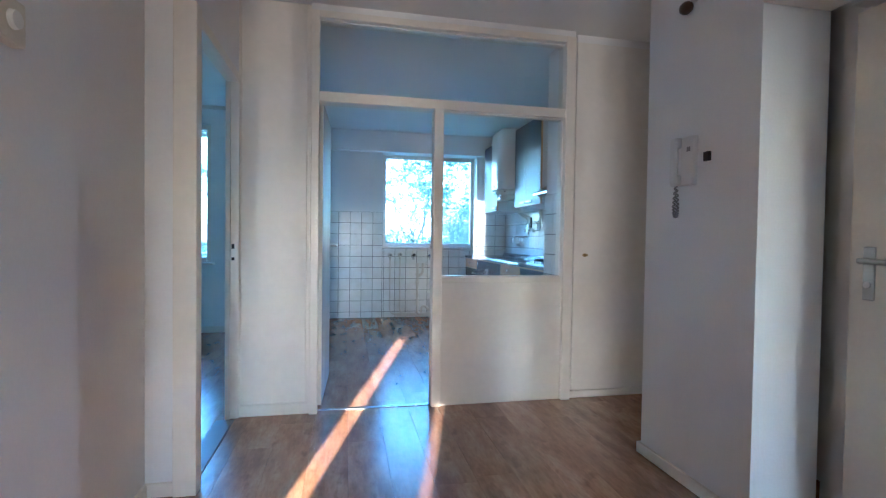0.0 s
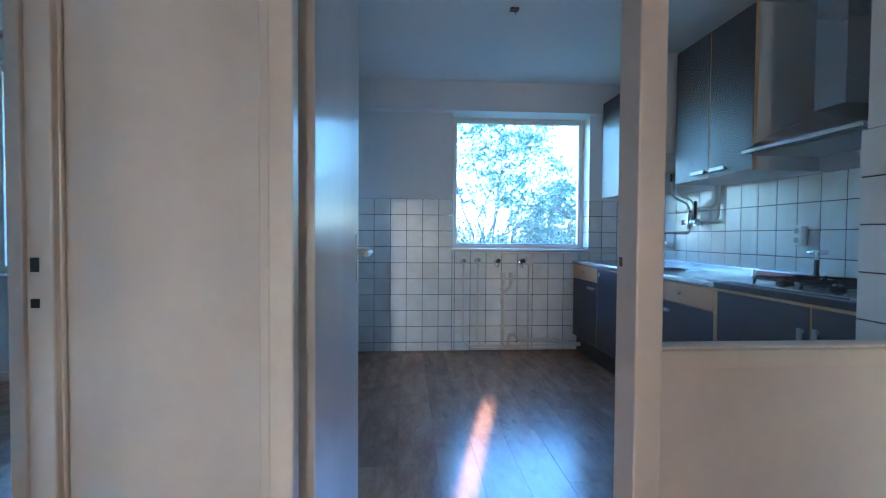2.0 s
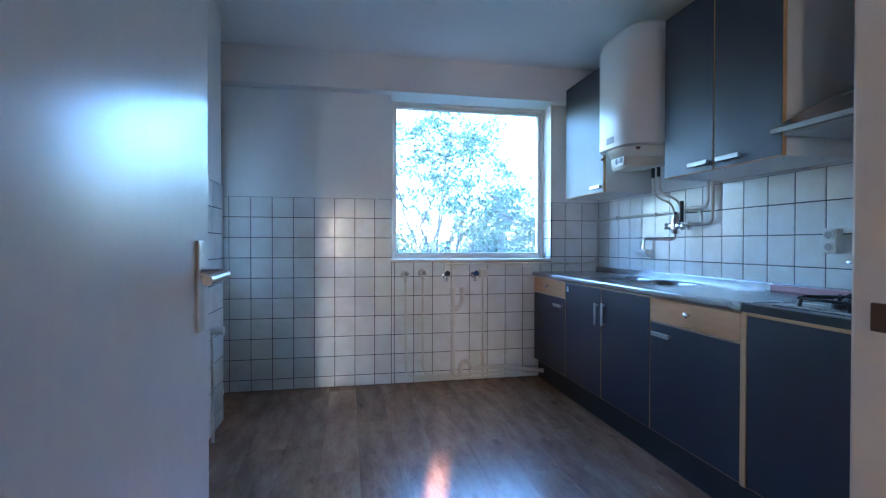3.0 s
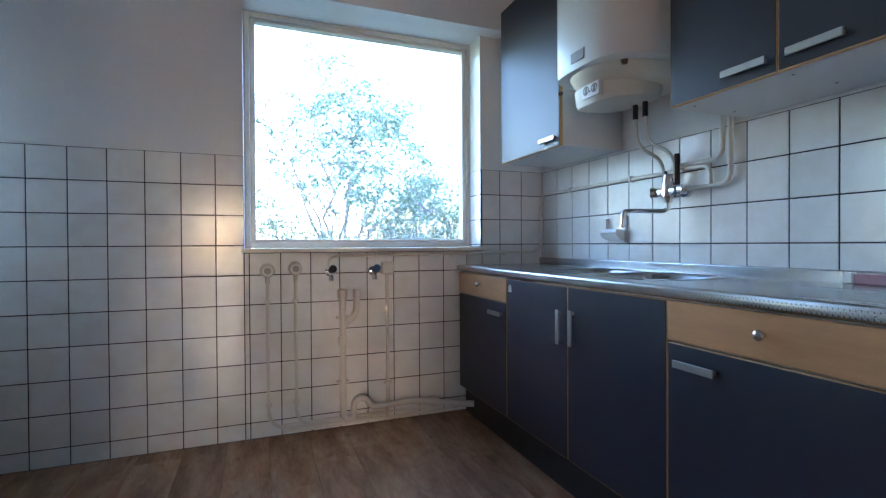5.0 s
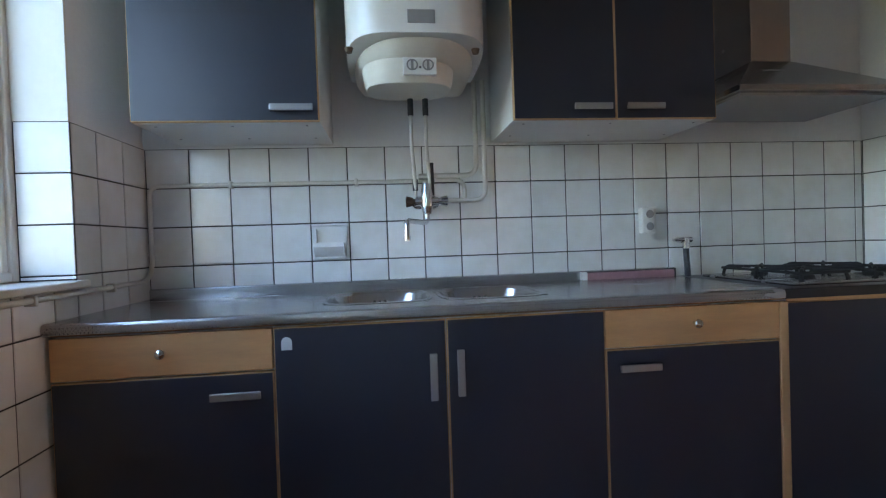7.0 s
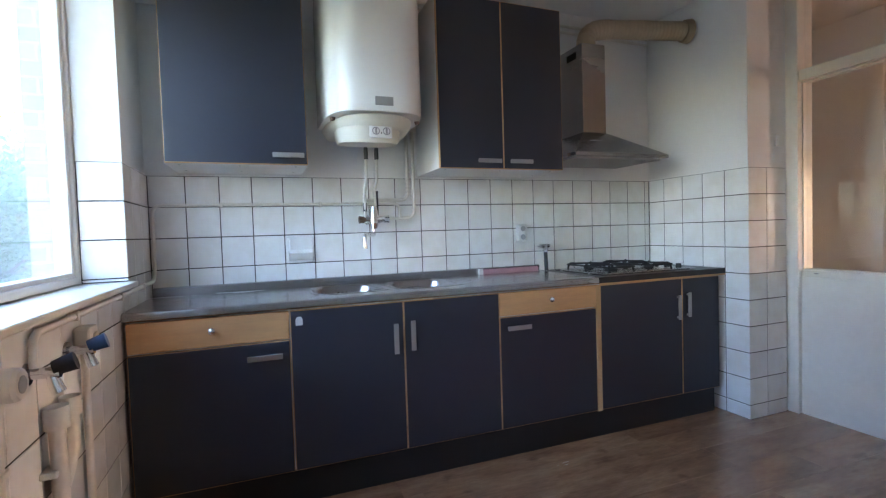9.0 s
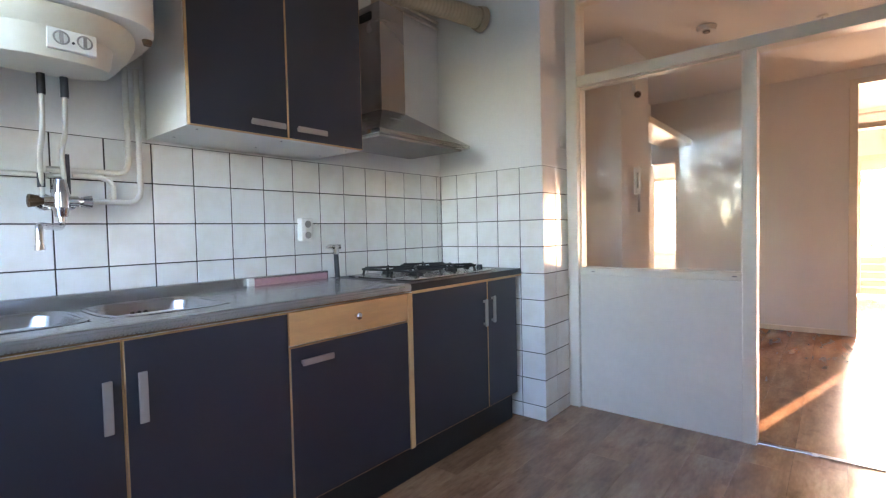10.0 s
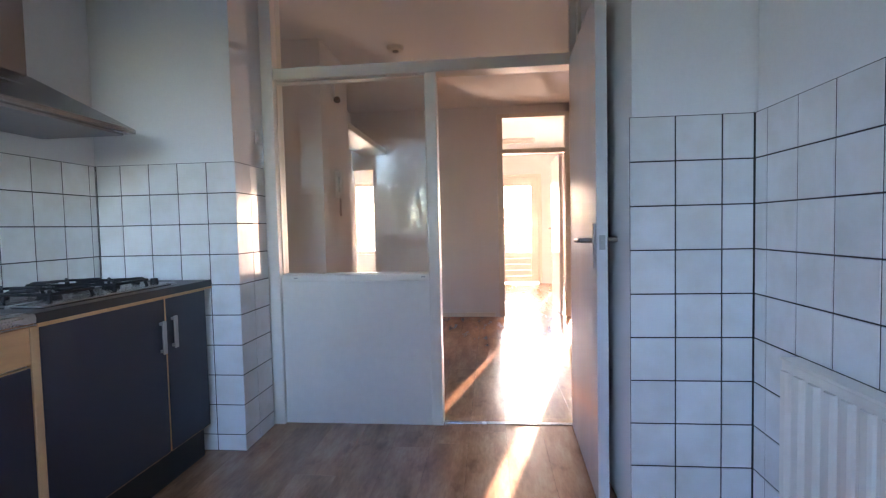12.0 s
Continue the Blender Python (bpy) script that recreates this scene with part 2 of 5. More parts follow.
# ---- building helpers ----
def bx(bm, x0, x1, y0, y1, z0, z1, bevel=0.0, seg=2):
    """Add a box, with rounded edges if bevel is given."""
    r = bmesh.ops.create_cube(bm, size=1.0, matrix=Matrix.LocRotScale(((x0 + x1) / 2, (y0 + y1) / 2, (z0 + z1) / 2), None, (abs(x1 - x0), abs(y1 - y0), abs(z1 - z0))))
    if bevel:
        es = list({e for v in r["verts"] for e in v.link_edges})
        bmesh.ops.bevel(bm, geom=es, offset=bevel, segments=seg, affect="EDGES", profile=0.5)
    return bm


def cyl(bm, a, b, r0, r1=None, n=16):
    """Add a closed tube end to end from a to b."""
    a, b = Vector(a), Vector(b)
    d = b - a
    m = Matrix.Translation((a + b) / 2) @ d.to_track_quat("Z", "Y").to_matrix().to_4x4()
    bmesh.ops.create_cone(bm, cap_ends=True, segments=n, radius1=r0, radius2=r0 if r1 is None else r1, depth=d.length, matrix=m)
    return bm


def sphere(bm, c, r, scale=(1, 1, 1), n=12):
    bmesh.ops.create_uvsphere(bm, u_segments=n, v_segments=max(6, n // 2), radius=r, matrix=Matrix.LocRotScale(c, None, scale))
    return bm


def rounded_path(pts, bend):
    out = [Vector(pts[0])]
    for p, q, r in zip(pts, pts[1:], pts[2:]):
        p, q, r = Vector(p), Vector(q), Vector(r)
        a = q + (p - q).normalized() * min(bend, (p - q).length * 0.5)
        c = q + (r - q).normalized() * min(bend, (r - q).length * 0.5)
        for k in range(7):
            u = k / 6
            out.append(a * (1 - u) ** 2 + q * 2 * u * (1 - u) + c * u * u)
    out.append(Vector(pts[-1]))
    return out


def tube(bm, pts, r, bend=0.03, n=10):
    """Add a bent pipe along the corner points."""
    path = rounded_path(pts, bend)
    rings = []
    up = Vector((0.13, 0.27, 0.95))
    for i, p in enumerate(path):
        t = (path[min(i + 1, len(path) - 1)] - path[max(i - 1, 0)]).normalized()
        side = t.cross(up)
        if side.length < 0.05:
            side = t.cross(Vector((1, 0, 0)))
        side.normalize()
        up2 = side.cross(t)
        rings.append([bm.verts.new(p + (side * math.cos(2 * math.pi * k / n) + up2 * math.sin(2 * math.pi * k / n)) * r) for k in range(n)])
    for a, b in zip(rings, rings[1:]):
        for k in range(n):
            bm.faces.new((a[k], a[(k + 1) % n], b[(k + 1) % n], b[k]))
    bm.faces.new(list(reversed(rings[0])))
    bm.faces.new(rings[-1])
    return bm


def prism(bm, outline, axis, a, b):
    """Extrude a closed outline of (u, v) along an axis from a to b."""
    def put(u, v, w):
        return {"x": (w, u, v), "y": (u, w, v), "z": (u, v, w)}[axis]
    lo = [bm.verts.new(put(u, v, a)) for u, v in outline]
    hi = [bm.verts.new(put(u, v, b)) for u, v in outline]
    n = len(outline)
    bm.faces.new(lo)
    bm.faces.new(list(reversed(hi)))
    for k in range(n):
        bm.faces.new((lo[k], hi[k], hi[(k + 1) % n], lo[(k + 1) % n]))
    bmesh.ops.recalc_face_normals(bm, faces=bm.faces)
    return bm


def B():
    return bmesh.new()


def place_of(ob):
    p = Vector((0, 0, 0))
    while ob is not None:
        p += ob.location
        ob = ob.parent
    return p


def thing(name, base, label, category, group="", kind=""):
    ob = new(name)
    ob.location = base
    ob.empty_display_size = 0.1
    return tagged(ob, label, category, group, kind)


def part(name, bm, material, parent=None, label="", smooth=False):
    """Link a bmesh, drawn in room coordinates, as one mesh under its parent."""
    bmesh.ops.recalc_face_normals(bm, faces=bm.faces)
    mesh = bpy.data.meshes.new(name)
    if parent is not None:
        bmesh.ops.translate(bm, verts=bm.verts, vec=-place_of(parent))
    bm.to_mesh(mesh)
    bm.free()
    mesh.materials.append(material)
    for p in mesh.polygons:
        p.use_smooth = smooth
    if smooth:
        mesh.set_sharp_from_angle(angle=radians(40))
    ob = new(name, mesh)
    ob.parent = parent
    if label:
        ob["label"] = label
    return ob


def structure(name, boxes, material, label, category="wall"):
    bm = B()
    for b in boxes:
        bx(bm, *b)
    return tagged(part(name, bm, material), label, category, kind="structure")


# ---- large structure ----
CEIL, N_WALL, E_WALL, W_WALL, W_RECESS = 2.52, 6.82, 2.385, -0.465, -0.64
TILE, JOINT, TILE_TOP = 0.151, 0.0045, 1.442
floor = structure("floor", [(-4.2, 3.6, -3.3, 7.3, -0.25, -0.012)], M_FLOORBASE, "brown wood-look laminate floor with dark joints", "floor")
ceiling = structure("ceiling", [(-4.2, 3.6, -3.3, 7.0, CEIL, CEIL + 0.25)], M_CEIL, "plain white painted ceiling", "ceiling")

WX0, WX1, WZ0, WZ1 = 0.625, 1.958, 0.972, 2.25
wall_north = structure("wall_north", [
    (W_RECESS, WX0, N_WALL + 0.009, 7.05, 0, CEIL), (WX1, E_WALL + 0.3, N_WALL + 0.009, 7.05, 0, CEIL),
    (WX0, WX1, N_WALL + 0.009, 7.05, 0, WZ0), (WX0, WX1, N_WALL + 0.009, 7.05, WZ1, CEIL),
    (W_RECESS, E_WALL, 6.72, N_WALL + 0.008, WZ1, CEIL)], M_WALL, "white painted kitchen wall over white tiles")
structure("facade_north", [
    (-0.9, WX0 + 0.03, 7.054, 7.125, -3.0, 2.9), (WX1 + 0.0, 5.0, 7.054, 7.125, -3.0, 2.9),
    (WX0 + 0.03, WX1, 7.054, 7.125, -3.0, WZ0 - 0.03), (WX0 + 0.03, WX1, 7.054, 7.125, WZ1, 2.9)], M_BRICK, "grey-brown brick outside wall", "facade")
# thin walls added out of view to keep the sun off the trees
structure("shade_wall_upper", [(-14.0, 16.0, 6.90, 7.053, 2.775, 5.3)], M_BRICK, "unseen grey-brown brick front of the storey above, added to shade the trees", "facade")
structure("shade_wall_west", [(-14.0, -4.32, 6.90, 7.053, -3.2, 2.774)], M_BRICK, "unseen grey-brown brick wall at the side, added to shade the trees", "facade")
structure("shade_wall_east", [(5.01, 16.0, 6.90, 7.053, -3.2, 2.774)], M_BRICK, "unseen grey-brown brick wall at the side, added to shade the trees", "facade")
wall_east = structure("wall_east", [(E_WALL + 0.009, E_WALL + 0.25, 3.45, 7.05, 0, CEIL)], M_WALL, "white painted wall behind the kitchen units")
PX0, PY0, PY1 = 1.65, 3.44, 3.75
wall_pier = structure("wall_pier", [(PX0 + 0.009, E_WALL + 0.1, PY0 - 0.02, PY1 - 0.009, 0, CEIL)], M_WALL, "white painted pier with tiled lower part")
wall_west = structure("wall_west", [(W_WALL - 0.2, W_WALL - 0.009, 4.29, 6.25, 0, CEIL)], M_WALL, "white painted wall over white tiles")
SX0, SX1, SY0, SY1 = W_WALL - 0.009, -0.062, 3.36, 4.29
wall_closet = structure("wall_closet", [(-0.56, SX1 - 0.009, SY0, SY1 - 0.009, 0, CEIL)], M_WALL, "white wall block with tiled end")
structure("wall_balcony_door", [(W_RECESS - 0.05, W_RECESS, 6.25, 6.30, 0, CEIL), (W_RECESS - 0.05, W_RECESS, 6.74, 6.9, 0, CEIL), (W_RECESS - 0.05, W_RECESS, 6.30, 6.74, 1.97, CEIL)],
          M_WALL, "white painted wall round the balcony door")
# hall
for k, piece in enumerate([(-0.80, -0.673, 1.80, 2.45, 0, CEIL), (-0.80, -0.60, 0.75, 1.80, 0, CEIL), (-0.80, -0.70, 0.0, 0.75, 0, CEIL), (-0.80, -0.485, 2.45, 2.50, 0, CEIL),
                             (-0.62, -0.49, 2.50, 3.32, 2.06, CEIL)]):
    structure("wall_hall_west_%d" % (k + 1), [piece], M_WALL, "grey-white painted hall wall with a niche")
structure("wall_hall_niche", [(1.70, 2.6, 3.36, 3.42, 0, CEIL), (2.30, 2.6, 1.9, 3.36, 0, CEIL)], M_WALL, "white hall wall beside the kitchen partition")
structure("wall_intercom", [(1.655, 1.962, 1.80, 2.48, 0, CEIL), (1.962, 2.4, 2.38, 2.48, 0, CEIL)], M_WALL, "white painted pillar wall with an intercom")
for k, piece in enumerate([(2.03, 2.10, 1.70, 1.80, 0, CEIL), (2.09, 2.14, 0.2, 0.86, 0, CEIL), (1.955, 2.10, 0.86, 1.72, 1.975, CEIL), (2.10, 2.14, 0.7, 1.9, 0, CEIL)]):
    structure("wall_entrance_%d" % (k + 1), [piece], M_WALL, "white wall round the entrance door")
for k, piece in enumerate([(-0.56, -0.49, 0.10, 0.20, 2.05, CEIL), (0.30, 1.83, 0.10, 0.20, 0, CEIL), (-0.55, 0.30, 0.10, 0.20, 2.42, CEIL), (1.83, 2.09, 0.10, 0.20, 1.82, CEIL), (-4.0, -0.68, 0.10, 0.20, 0, CEIL), (-0.55, -0.49, 0.10, 0.20, 0, 2.05), (-0.70, -0.55, 0.1, 0.2, 2.05, CEIL), (2.09, 3.6, 0.10, 0.20, 0, CEIL)]):
    structure("wall_hall_south_%d" % (k + 1), [piece], M_WALL, "white hall wall with a tall door opening")
# living room and south rooms
LY = 6.05
structure("wall_living_north", [(-4.2, -3.45, LY, LY + 0.2, 0, CEIL), (-3.45, -2.95, LY, LY + 0.2, 2.34, CEIL), (-2.95, -2.85, LY, LY + 0.2, 0, CEIL), (-2.85, -1.35, LY, LY + 0.2, 0, 0.79),
                                (-2.85, -1.35, LY, LY + 0.2, 2.34, CEIL), (-1.35, -0.66, LY, LY + 0.2, 0, CEIL)], M_WALL, "white living room wall under the window")
structure("wall_living_sides", [(-4.3, -4.2, -3.3, 7.2, 0, CEIL), (-4.2, -0.80, 1.4, 1.5, 0, CEIL), (-4.25, -4.2, LY + 0.2, 7.0, 0, CEIL)], M_WALL, "white living room side wall")
# the two narrow western openings are added to let sun strips through
structure("wall_south", [(-4.2, -1.75, -3.26, -3.06, 0, CEIL), (-1.75, -1.38, -3.26, -3.06, 1.82, CEIL), (-1.75, -1.38, -3.26, -3.06, 0, 0.12), (-1.38, -0.968, -3.26, -3.06, 0, CEIL),
                         (-0.968, -0.870, -3.26, -3.06, 1.385, CEIL), (-0.968, -0.870, -3.26, -3.06, 0, 0.12), (-0.870, -0.56, -3.26, -3.06, 0, CEIL), (-0.56, 0.32, -3.26, -3.06, 2.05, CEIL),
                         (0.32, 2.15, -3.26, -3.06, 0, CEIL), (2.15, 3.04, -3.26, -3.06, 0, 0.60), (2.15, 3.04, -3.26, -3.06, 1.97, CEIL), (3.04, 3.6, -3.26, -3.06, 0, CEIL)], M_WALL, "white south room wall with windows and two added sun slots")
structure("wall_south_sides", [(-1.95, -1.85, -3.06, 0.1, 0, CEIL), (1.55, 1.65, -3.06, 0.10, 0, CEIL), (3.5, 3.6, -3.06, 3.4, 0, CEIL), (2.6, 3.5, 3.3, 3.4, 0, CEIL)], M_WALL, "white south room side wall")
structure("balcony_floor", [(-4.2, W_RECESS - 0.06, LY + 0.2, 7.1, -0.25, -0.02)], M_CONCRETE, "grey concrete balcony floor", "floor")
structure("balcony_ceiling", [(-4.2, W_RECESS - 0.06, LY + 0.2, 7.1, 2.46, 2.7), (-4.2, W_RECESS - 0.06, 7.0, 7.1, 2.385, 2.46)], M_CEIL, "white balcony ceiling", "ceiling")


# ---- partition between hall and kitchen ----
def frame_bars(name, bars, material, parent, bevel=0.004):
    for b in bars:
        part(name, bx(B(), *b, bevel=bevel), material, parent)


def pane(name, parent, x0, x1, y0, y1, z0, z1, glass=M_GLASS):
    ob = part(name, bx(B(), x0, x1, y0, y1, z0, z1), glass, parent, "clear glass pane")
    ob.visible_shadow = False
    return ob


partition = thing("partition", (0.8, 3.36, 0), "white painted wooden partition with glazed upper half", "partition", kind="structure")
frame_bars("post", [(-0.075, -0.025, 3.295, 3.345, 0, 2.475), (-0.075, -0.056, 3.346, 3.405, 0, 2.475), (0.692, 0.753, 3.305, 3.405, 0, 1.93), (1.592, 1.66, 3.295, 3.425, 0, 2.475)], M_TRIM, partition)
frame_bars("rail", [(-0.025, 1.592, 3.305, 3.415, 1.928, 1.990), (-0.025, 1.592, 3.295, 3.425, 2.432, 2.475), (0.753, 1.592, 3.322, 3.3985, 0.806, 0.846)], M_TRIM, partition)
part("header", bx(B(), -0.075, 1.66, 3.31, 3.41, 2.475, CEIL - 0.002), M_WALL, partition)
part("lower_panel", bx(B(), 0.753, 1.592, 3.326, 3.396, 0.0, 0.806), M_PANEL, partition)
frame_bars("glazing_bead", [(0.753, 0.759, 3.335, 3.385, 0.846, 1.928), (1.586, 1.592, 3.335, 3.385, 0.846, 1.928), (0.759, 1.586, 3.335, 3.385, 0.846, 0.853), (0.759, 1.586, 3.335, 3.385, 1.921, 1.928),
                            (-0.025, 1.592, 3.335, 3.385, 1.990, 1.997), (-0.025, 1.592, 3.335, 3.385, 2.425, 2.432)], M_TRIM, partition, 0.002)
pane("glass", partition, 0.759, 1.586, 3.357, 3.362, 0.853, 1.921)
pane("transom_glass", partition, -0.025, 1.592, 3.357, 3.362, 1.997, 2.425)
for xx in (0.775, 1.50):
    part("bead_pin", bx(B(), xx, xx + 0.022, 3.397, 3.4015, 0.826, 0.832, bevel=0.001), M_GREY, partition)
part("door_stop", bx(B(), -0.056, -0.050, 3.346, 3.40, 0, 1.922), M_TRIM, partition)
part("strike_plate", bx(B(), 0.6900, 0.6925, 3.374, 3.388, 1.028, 1.050, bevel=0.001), M_BROWN, partition, "dark worn strike plate")
part("side_moulding", bx(B(), 1.668, 1.684, 3.338, 3.362, 0, CEIL - 0.06, bevel=0.003), M_TRIM, partition)

panel = thing("hall_panel", (-0.26, 3.34, 0), "white painted flat panel beside the living room door", "panel", kind="structure")
part("board", bx(B(), -0.50, -0.075, 3.332, 3.358, 0.07, CEIL - 0.004), M_PANEL, panel)
frame_bars("moulding", [(-0.50, -0.478, 3.318, 3.332, 0.07, CEIL - 0.01), (-0.10, -0.075, 3.318, 3.332, 0.07, CEIL - 0.01)], M_TRIM, panel)
part("skirting", bx(B(), -0.50, -0.075, 3.316, 3.357, 0, 0.068, bevel=0.004), M_TRIM, panel)

closet = thing("closet_door", (1.98, 3.35, 0), "flat white closet door with a small brass latch", "door", kind="structure")
part("leaf", bx(B(), 1.69, 2.298, 3.338, 3.358, 0.05, CEIL - 0.06, bevel=0.003), M_PANEL, closet)
part("skirting", bx(B(), 1.66, 2.298, 3.326, 3.36, 0, 0.048, bevel=0.004), M_TRIM, closet)
lt = B()
cyl(lt, (1.768, 3.338, 0.995), (1.768, 3.322, 0.995), 0.012)
sphere(lt, (1.775, 3.318, 0.995), 0.010, (1.5, 0.8, 0.8))
part("latch", lt, M_BRASS, closet, "small worn brass turn latch", True)

part_th = thing("threshold", (0.35, 3.36, 0), "thin metal threshold strip in the doorway", "threshold", kind="structure")
part("strip", bx(B(), -0.025, 0.692, 3.345, 3.375, -0.002, 0.005, bevel=0.002), M_STEEL, part_th)


def lever(bm, side, x, y, z, reach, toward):
    """A lever handle that stands off a face at x, pointing along y."""
    cyl(bm, (x, y, z), (x + side * 0.045, y, z), 0.010)
    tube(bm, [(x + side * 0.045, y, z), (x + side * 0.050, y + toward * 0.02, z), (x + side * 0.047, y + toward * reach, z - 0.004)], 0.0095, 0.02)


door = thing("door_1", (-0.027, 3.42, 0), "open flat white satin-painted interior door with metal lever", "door", kind="structure")
leaf = part("leaf", bx(B(), -0.048, -0.006, 3.422, 4.140, 0.012, 1.955, bevel=0.003), M_DOOR, door)
for side, xf in ((1, -0.006), (-1, -0.048)):
    p = part("handle_plate", bx(B(), min(xf, xf + side * 0.006), max(xf, xf + side * 0.006), 4.064, 4.094, 0.925, 1.10, bevel=0.002), M_HANDLE, door)
    hb = B()
    lever(hb, side, xf + side * 0.004, 4.079, 1.035, 0.115, -1)
    part("handle", hb, M_HANDLE, door, "satin metal lever handle", True)
part("hinge_edge", bx(B(), -0.046, -0.008, 3.4195, 3.4225, 0.02, 1.95), M_CREAM, door, "bare beige hinge edge")
lk = B()
bx(lk, -0.038, -0.016, 4.1398, 4.1425, 1.00, 1.055)
bx(lk, -0.034, -0.020, 4.142, 4.149, 1.015, 1.035)
part("latch", lk, M_HANDLE, door, "small worn latch plate")
for hz in (0.25, 0.90, 1.70):
    hb = B()
    for k in range(3):
        cyl(hb, (-0.052, 3.412, hz + k * 0.03), (-0.052, 3.412, hz + k * 0.03 + 0.027), 0.009)
    part("hinge", hb, M_BRASS, door, "", True)


door.rotation_euler = (0, 0, radians(-2.0))


# ---- kitchen window ----
def window(name, x0, x1, z0, z1, y0, y1, w, label, rows=()):
    ob = thing(name, ((x0 + x1) / 2, (y0 + y1) / 2, z0), label, "window", kind="structure")
    frame_bars("window_frame", [(x0, x0 + w, y0, y1, z0, z1), (x1 - w, x1, y0, y1, z0, z1), (x0 + w, x1 - w, y0, y1, z0, z0 + w), (x0 + w, x1 - w, y0, y1, z1 - w, z1)], M_TRIM, ob, 0.005)
    for r in rows:
        part("bar", bx(B(), x0 + w, x1 - w, y0, y1, r - 0.025, r + 0.025, bevel=0.004), M_TRIM, ob)
    g = (y0 + y1) / 2
    pane("pane", ob, x0 + w * 0.8, x1 - w * 0.8, g - 0.002, g + 0.002, z0 + w * 0.8, z1 - w * 0.8, M_HAZY)
    return ob


window_1 = window("window_1", WX0 + 0.001, WX1 - 0.001, WZ0 + 0.004, WZ1 - 0.001, 6.972, 7.046, 0.030, "large square white-framed kitchen window")
frame_bars("sash", [(0.657, 0.683, 6.982, 7.036, 1.005, 2.218), (1.900, 1.926, 6.982, 7.036, 1.005, 2.218), (0.683, 1.900, 6.982, 7.036, 1.005, 1.022), (0.683, 1.900, 6.982, 7.036, 2.200, 2.218)], M_TRIM, window_1, 0.004)
part("window_sill", bx(B(), WX0 - 0.012, WX1 + 0.012, 6.788, 6.970, 0.952, 0.974, bevel=0.005), M_TRIM, window_1)
ob = part("reveal_lining", bx(B(), WX1 - 0.010, WX1 - 0.001, 6.818, 6.971, TILE_TOP, WZ1 - 0.002), M_TRIM, window_1)


# ---- kitchen units ----
FRONT, BACK, CT = 1.80, 2.36, 0.868


def bar_handle(parent, x, y, z, length, upright):
    hb = B()
    a, b = (0.011, length / 2) if upright else (length / 2, 0.011)
    bx(hb, x - 0.022, x - 0.014, y - a, y + a, z - b, z + b, bevel=0.0025)
    for s in (-1, 1):
        yy, zz = (y, z + s * (length / 2 - 0.012)) if upright else (y + s * (length / 2 - 0.012), z)
        bx(hb, x - 0.016, x + 0.001, yy - 0.006, yy + 0.006, zz - 0.006, zz + 0.006)
    return part("handle", hb, M_HANDLE, parent, "flat brushed metal bar handle")


def knob(parent, x, y, z):
    kb = B()
    cyl(kb, (x, y, z), (x - 0.014, y, z), 0.006, 0.008)
    sphere(kb, (x - 0.021, y, z), 0.014, (0.7, 1, 1), 16)
    return part("knob", kb, M_CHROME, parent, "round chrome knob", True)


def navy_door(parent, x, y0, y1, z0, z1, name="door"):
    d = part(name, bx(B(), x + 0.002, x + 0.020, y0 + 0.0015, y1 - 0.0015, z0, z1, bevel=0.0015), M_EDGE, parent, "dark navy laminate with beech edging")
    part("face", bx(B(), x, x + 0.003, y0 + 0.0046, y1 - 0.0046, z0 + 0.003, z1 - 0.003, bevel=0.001), M_NAVY, d, "dark navy laminate face")
    return d


def base_unit(y0, y1, label, drawer=False):
    u = thing("base_cabinet", (2.08, (y0 + y1) / 2, 0), label, "cabinet", "kitchen base cabinets")
    part("body", bx(B(), FRONT + 0.021, BACK, y0 + 0.001, y1 - 0.001, 0.152, 0.830), M_CARCASS, u)
    part("plinth", bx(B(), FRONT + 0.040, FRONT + 0.056, y0, y1, 0.0, 0.150), M_PLINTH, u, "black plinth")
    if drawer:
        d = part("drawer_front", bx(B(), FRONT, FRONT + 0.020, y0 + 0.002, y1 - 0.002, 0.712, 0.826, bevel=0.002), M_BEECH, u, "pale beech drawer front")
        knob(d, FRONT, (y0 + y1) / 2, 0.775)
    return u


u = base_unit(6.228, 6.805, "navy base cabinet with beech drawer, beside the window wall", True)
d = navy_door(u, FRONT, 6.228, 6.805, 0.157, 0.706)
bar_handle(d, FRONT, 6.328, 0.648, 0.135, False)
u = base_unit(5.262, 6.228, "navy double-door base cabinet under the steel sink")
d = navy_door(u, FRONT, 5.742, 6.228, 0.157, 0.826)
bar_handle(d, FRONT, 5.783, 0.665, 0.135, True)
st = B()
for k, (yy, zz) in enumerate(((6.191, 0.785),)):
    cyl(st, (FRONT - 0.0008, yy, zz), (FRONT + 0.001, yy, zz), 0.0145, None, 20)
    bx(st, FRONT - 0.0008, FRONT + 0.001, yy - 0.0145, yy + 0.0145, zz - 0.022, zz)
part("sticker", st, M_WHITE_PL, d, "small white sticker")
d = navy_door(u, FRONT, 5.262, 5.742, 0.157, 0.826)
bar_handle(d, FRONT, 5.704, 0.672, 0.135, True)
u = base_unit(4.690, 5.262, "navy base cabinet with beech drawer, beside the hob", True)
d = navy_door(u, FRONT, 4.690, 5.262, 0.157, 0.706)
bar_handle(d, FRONT, 5.160, 0.652, 0.130, False)
u = base_unit(3.800, 4.690, "navy two-door base cabinet under the gas hob")
part("stile", bx(B(), FRONT - 0.001, FRONT + 0.020, 4.664, 4.689, 0.152, 0.826, bevel=0.002), M_EDGE, u, "pale beech stile")
d = navy_door(u, FRONT, 4.092, 4.664, 0.157, 0.823)
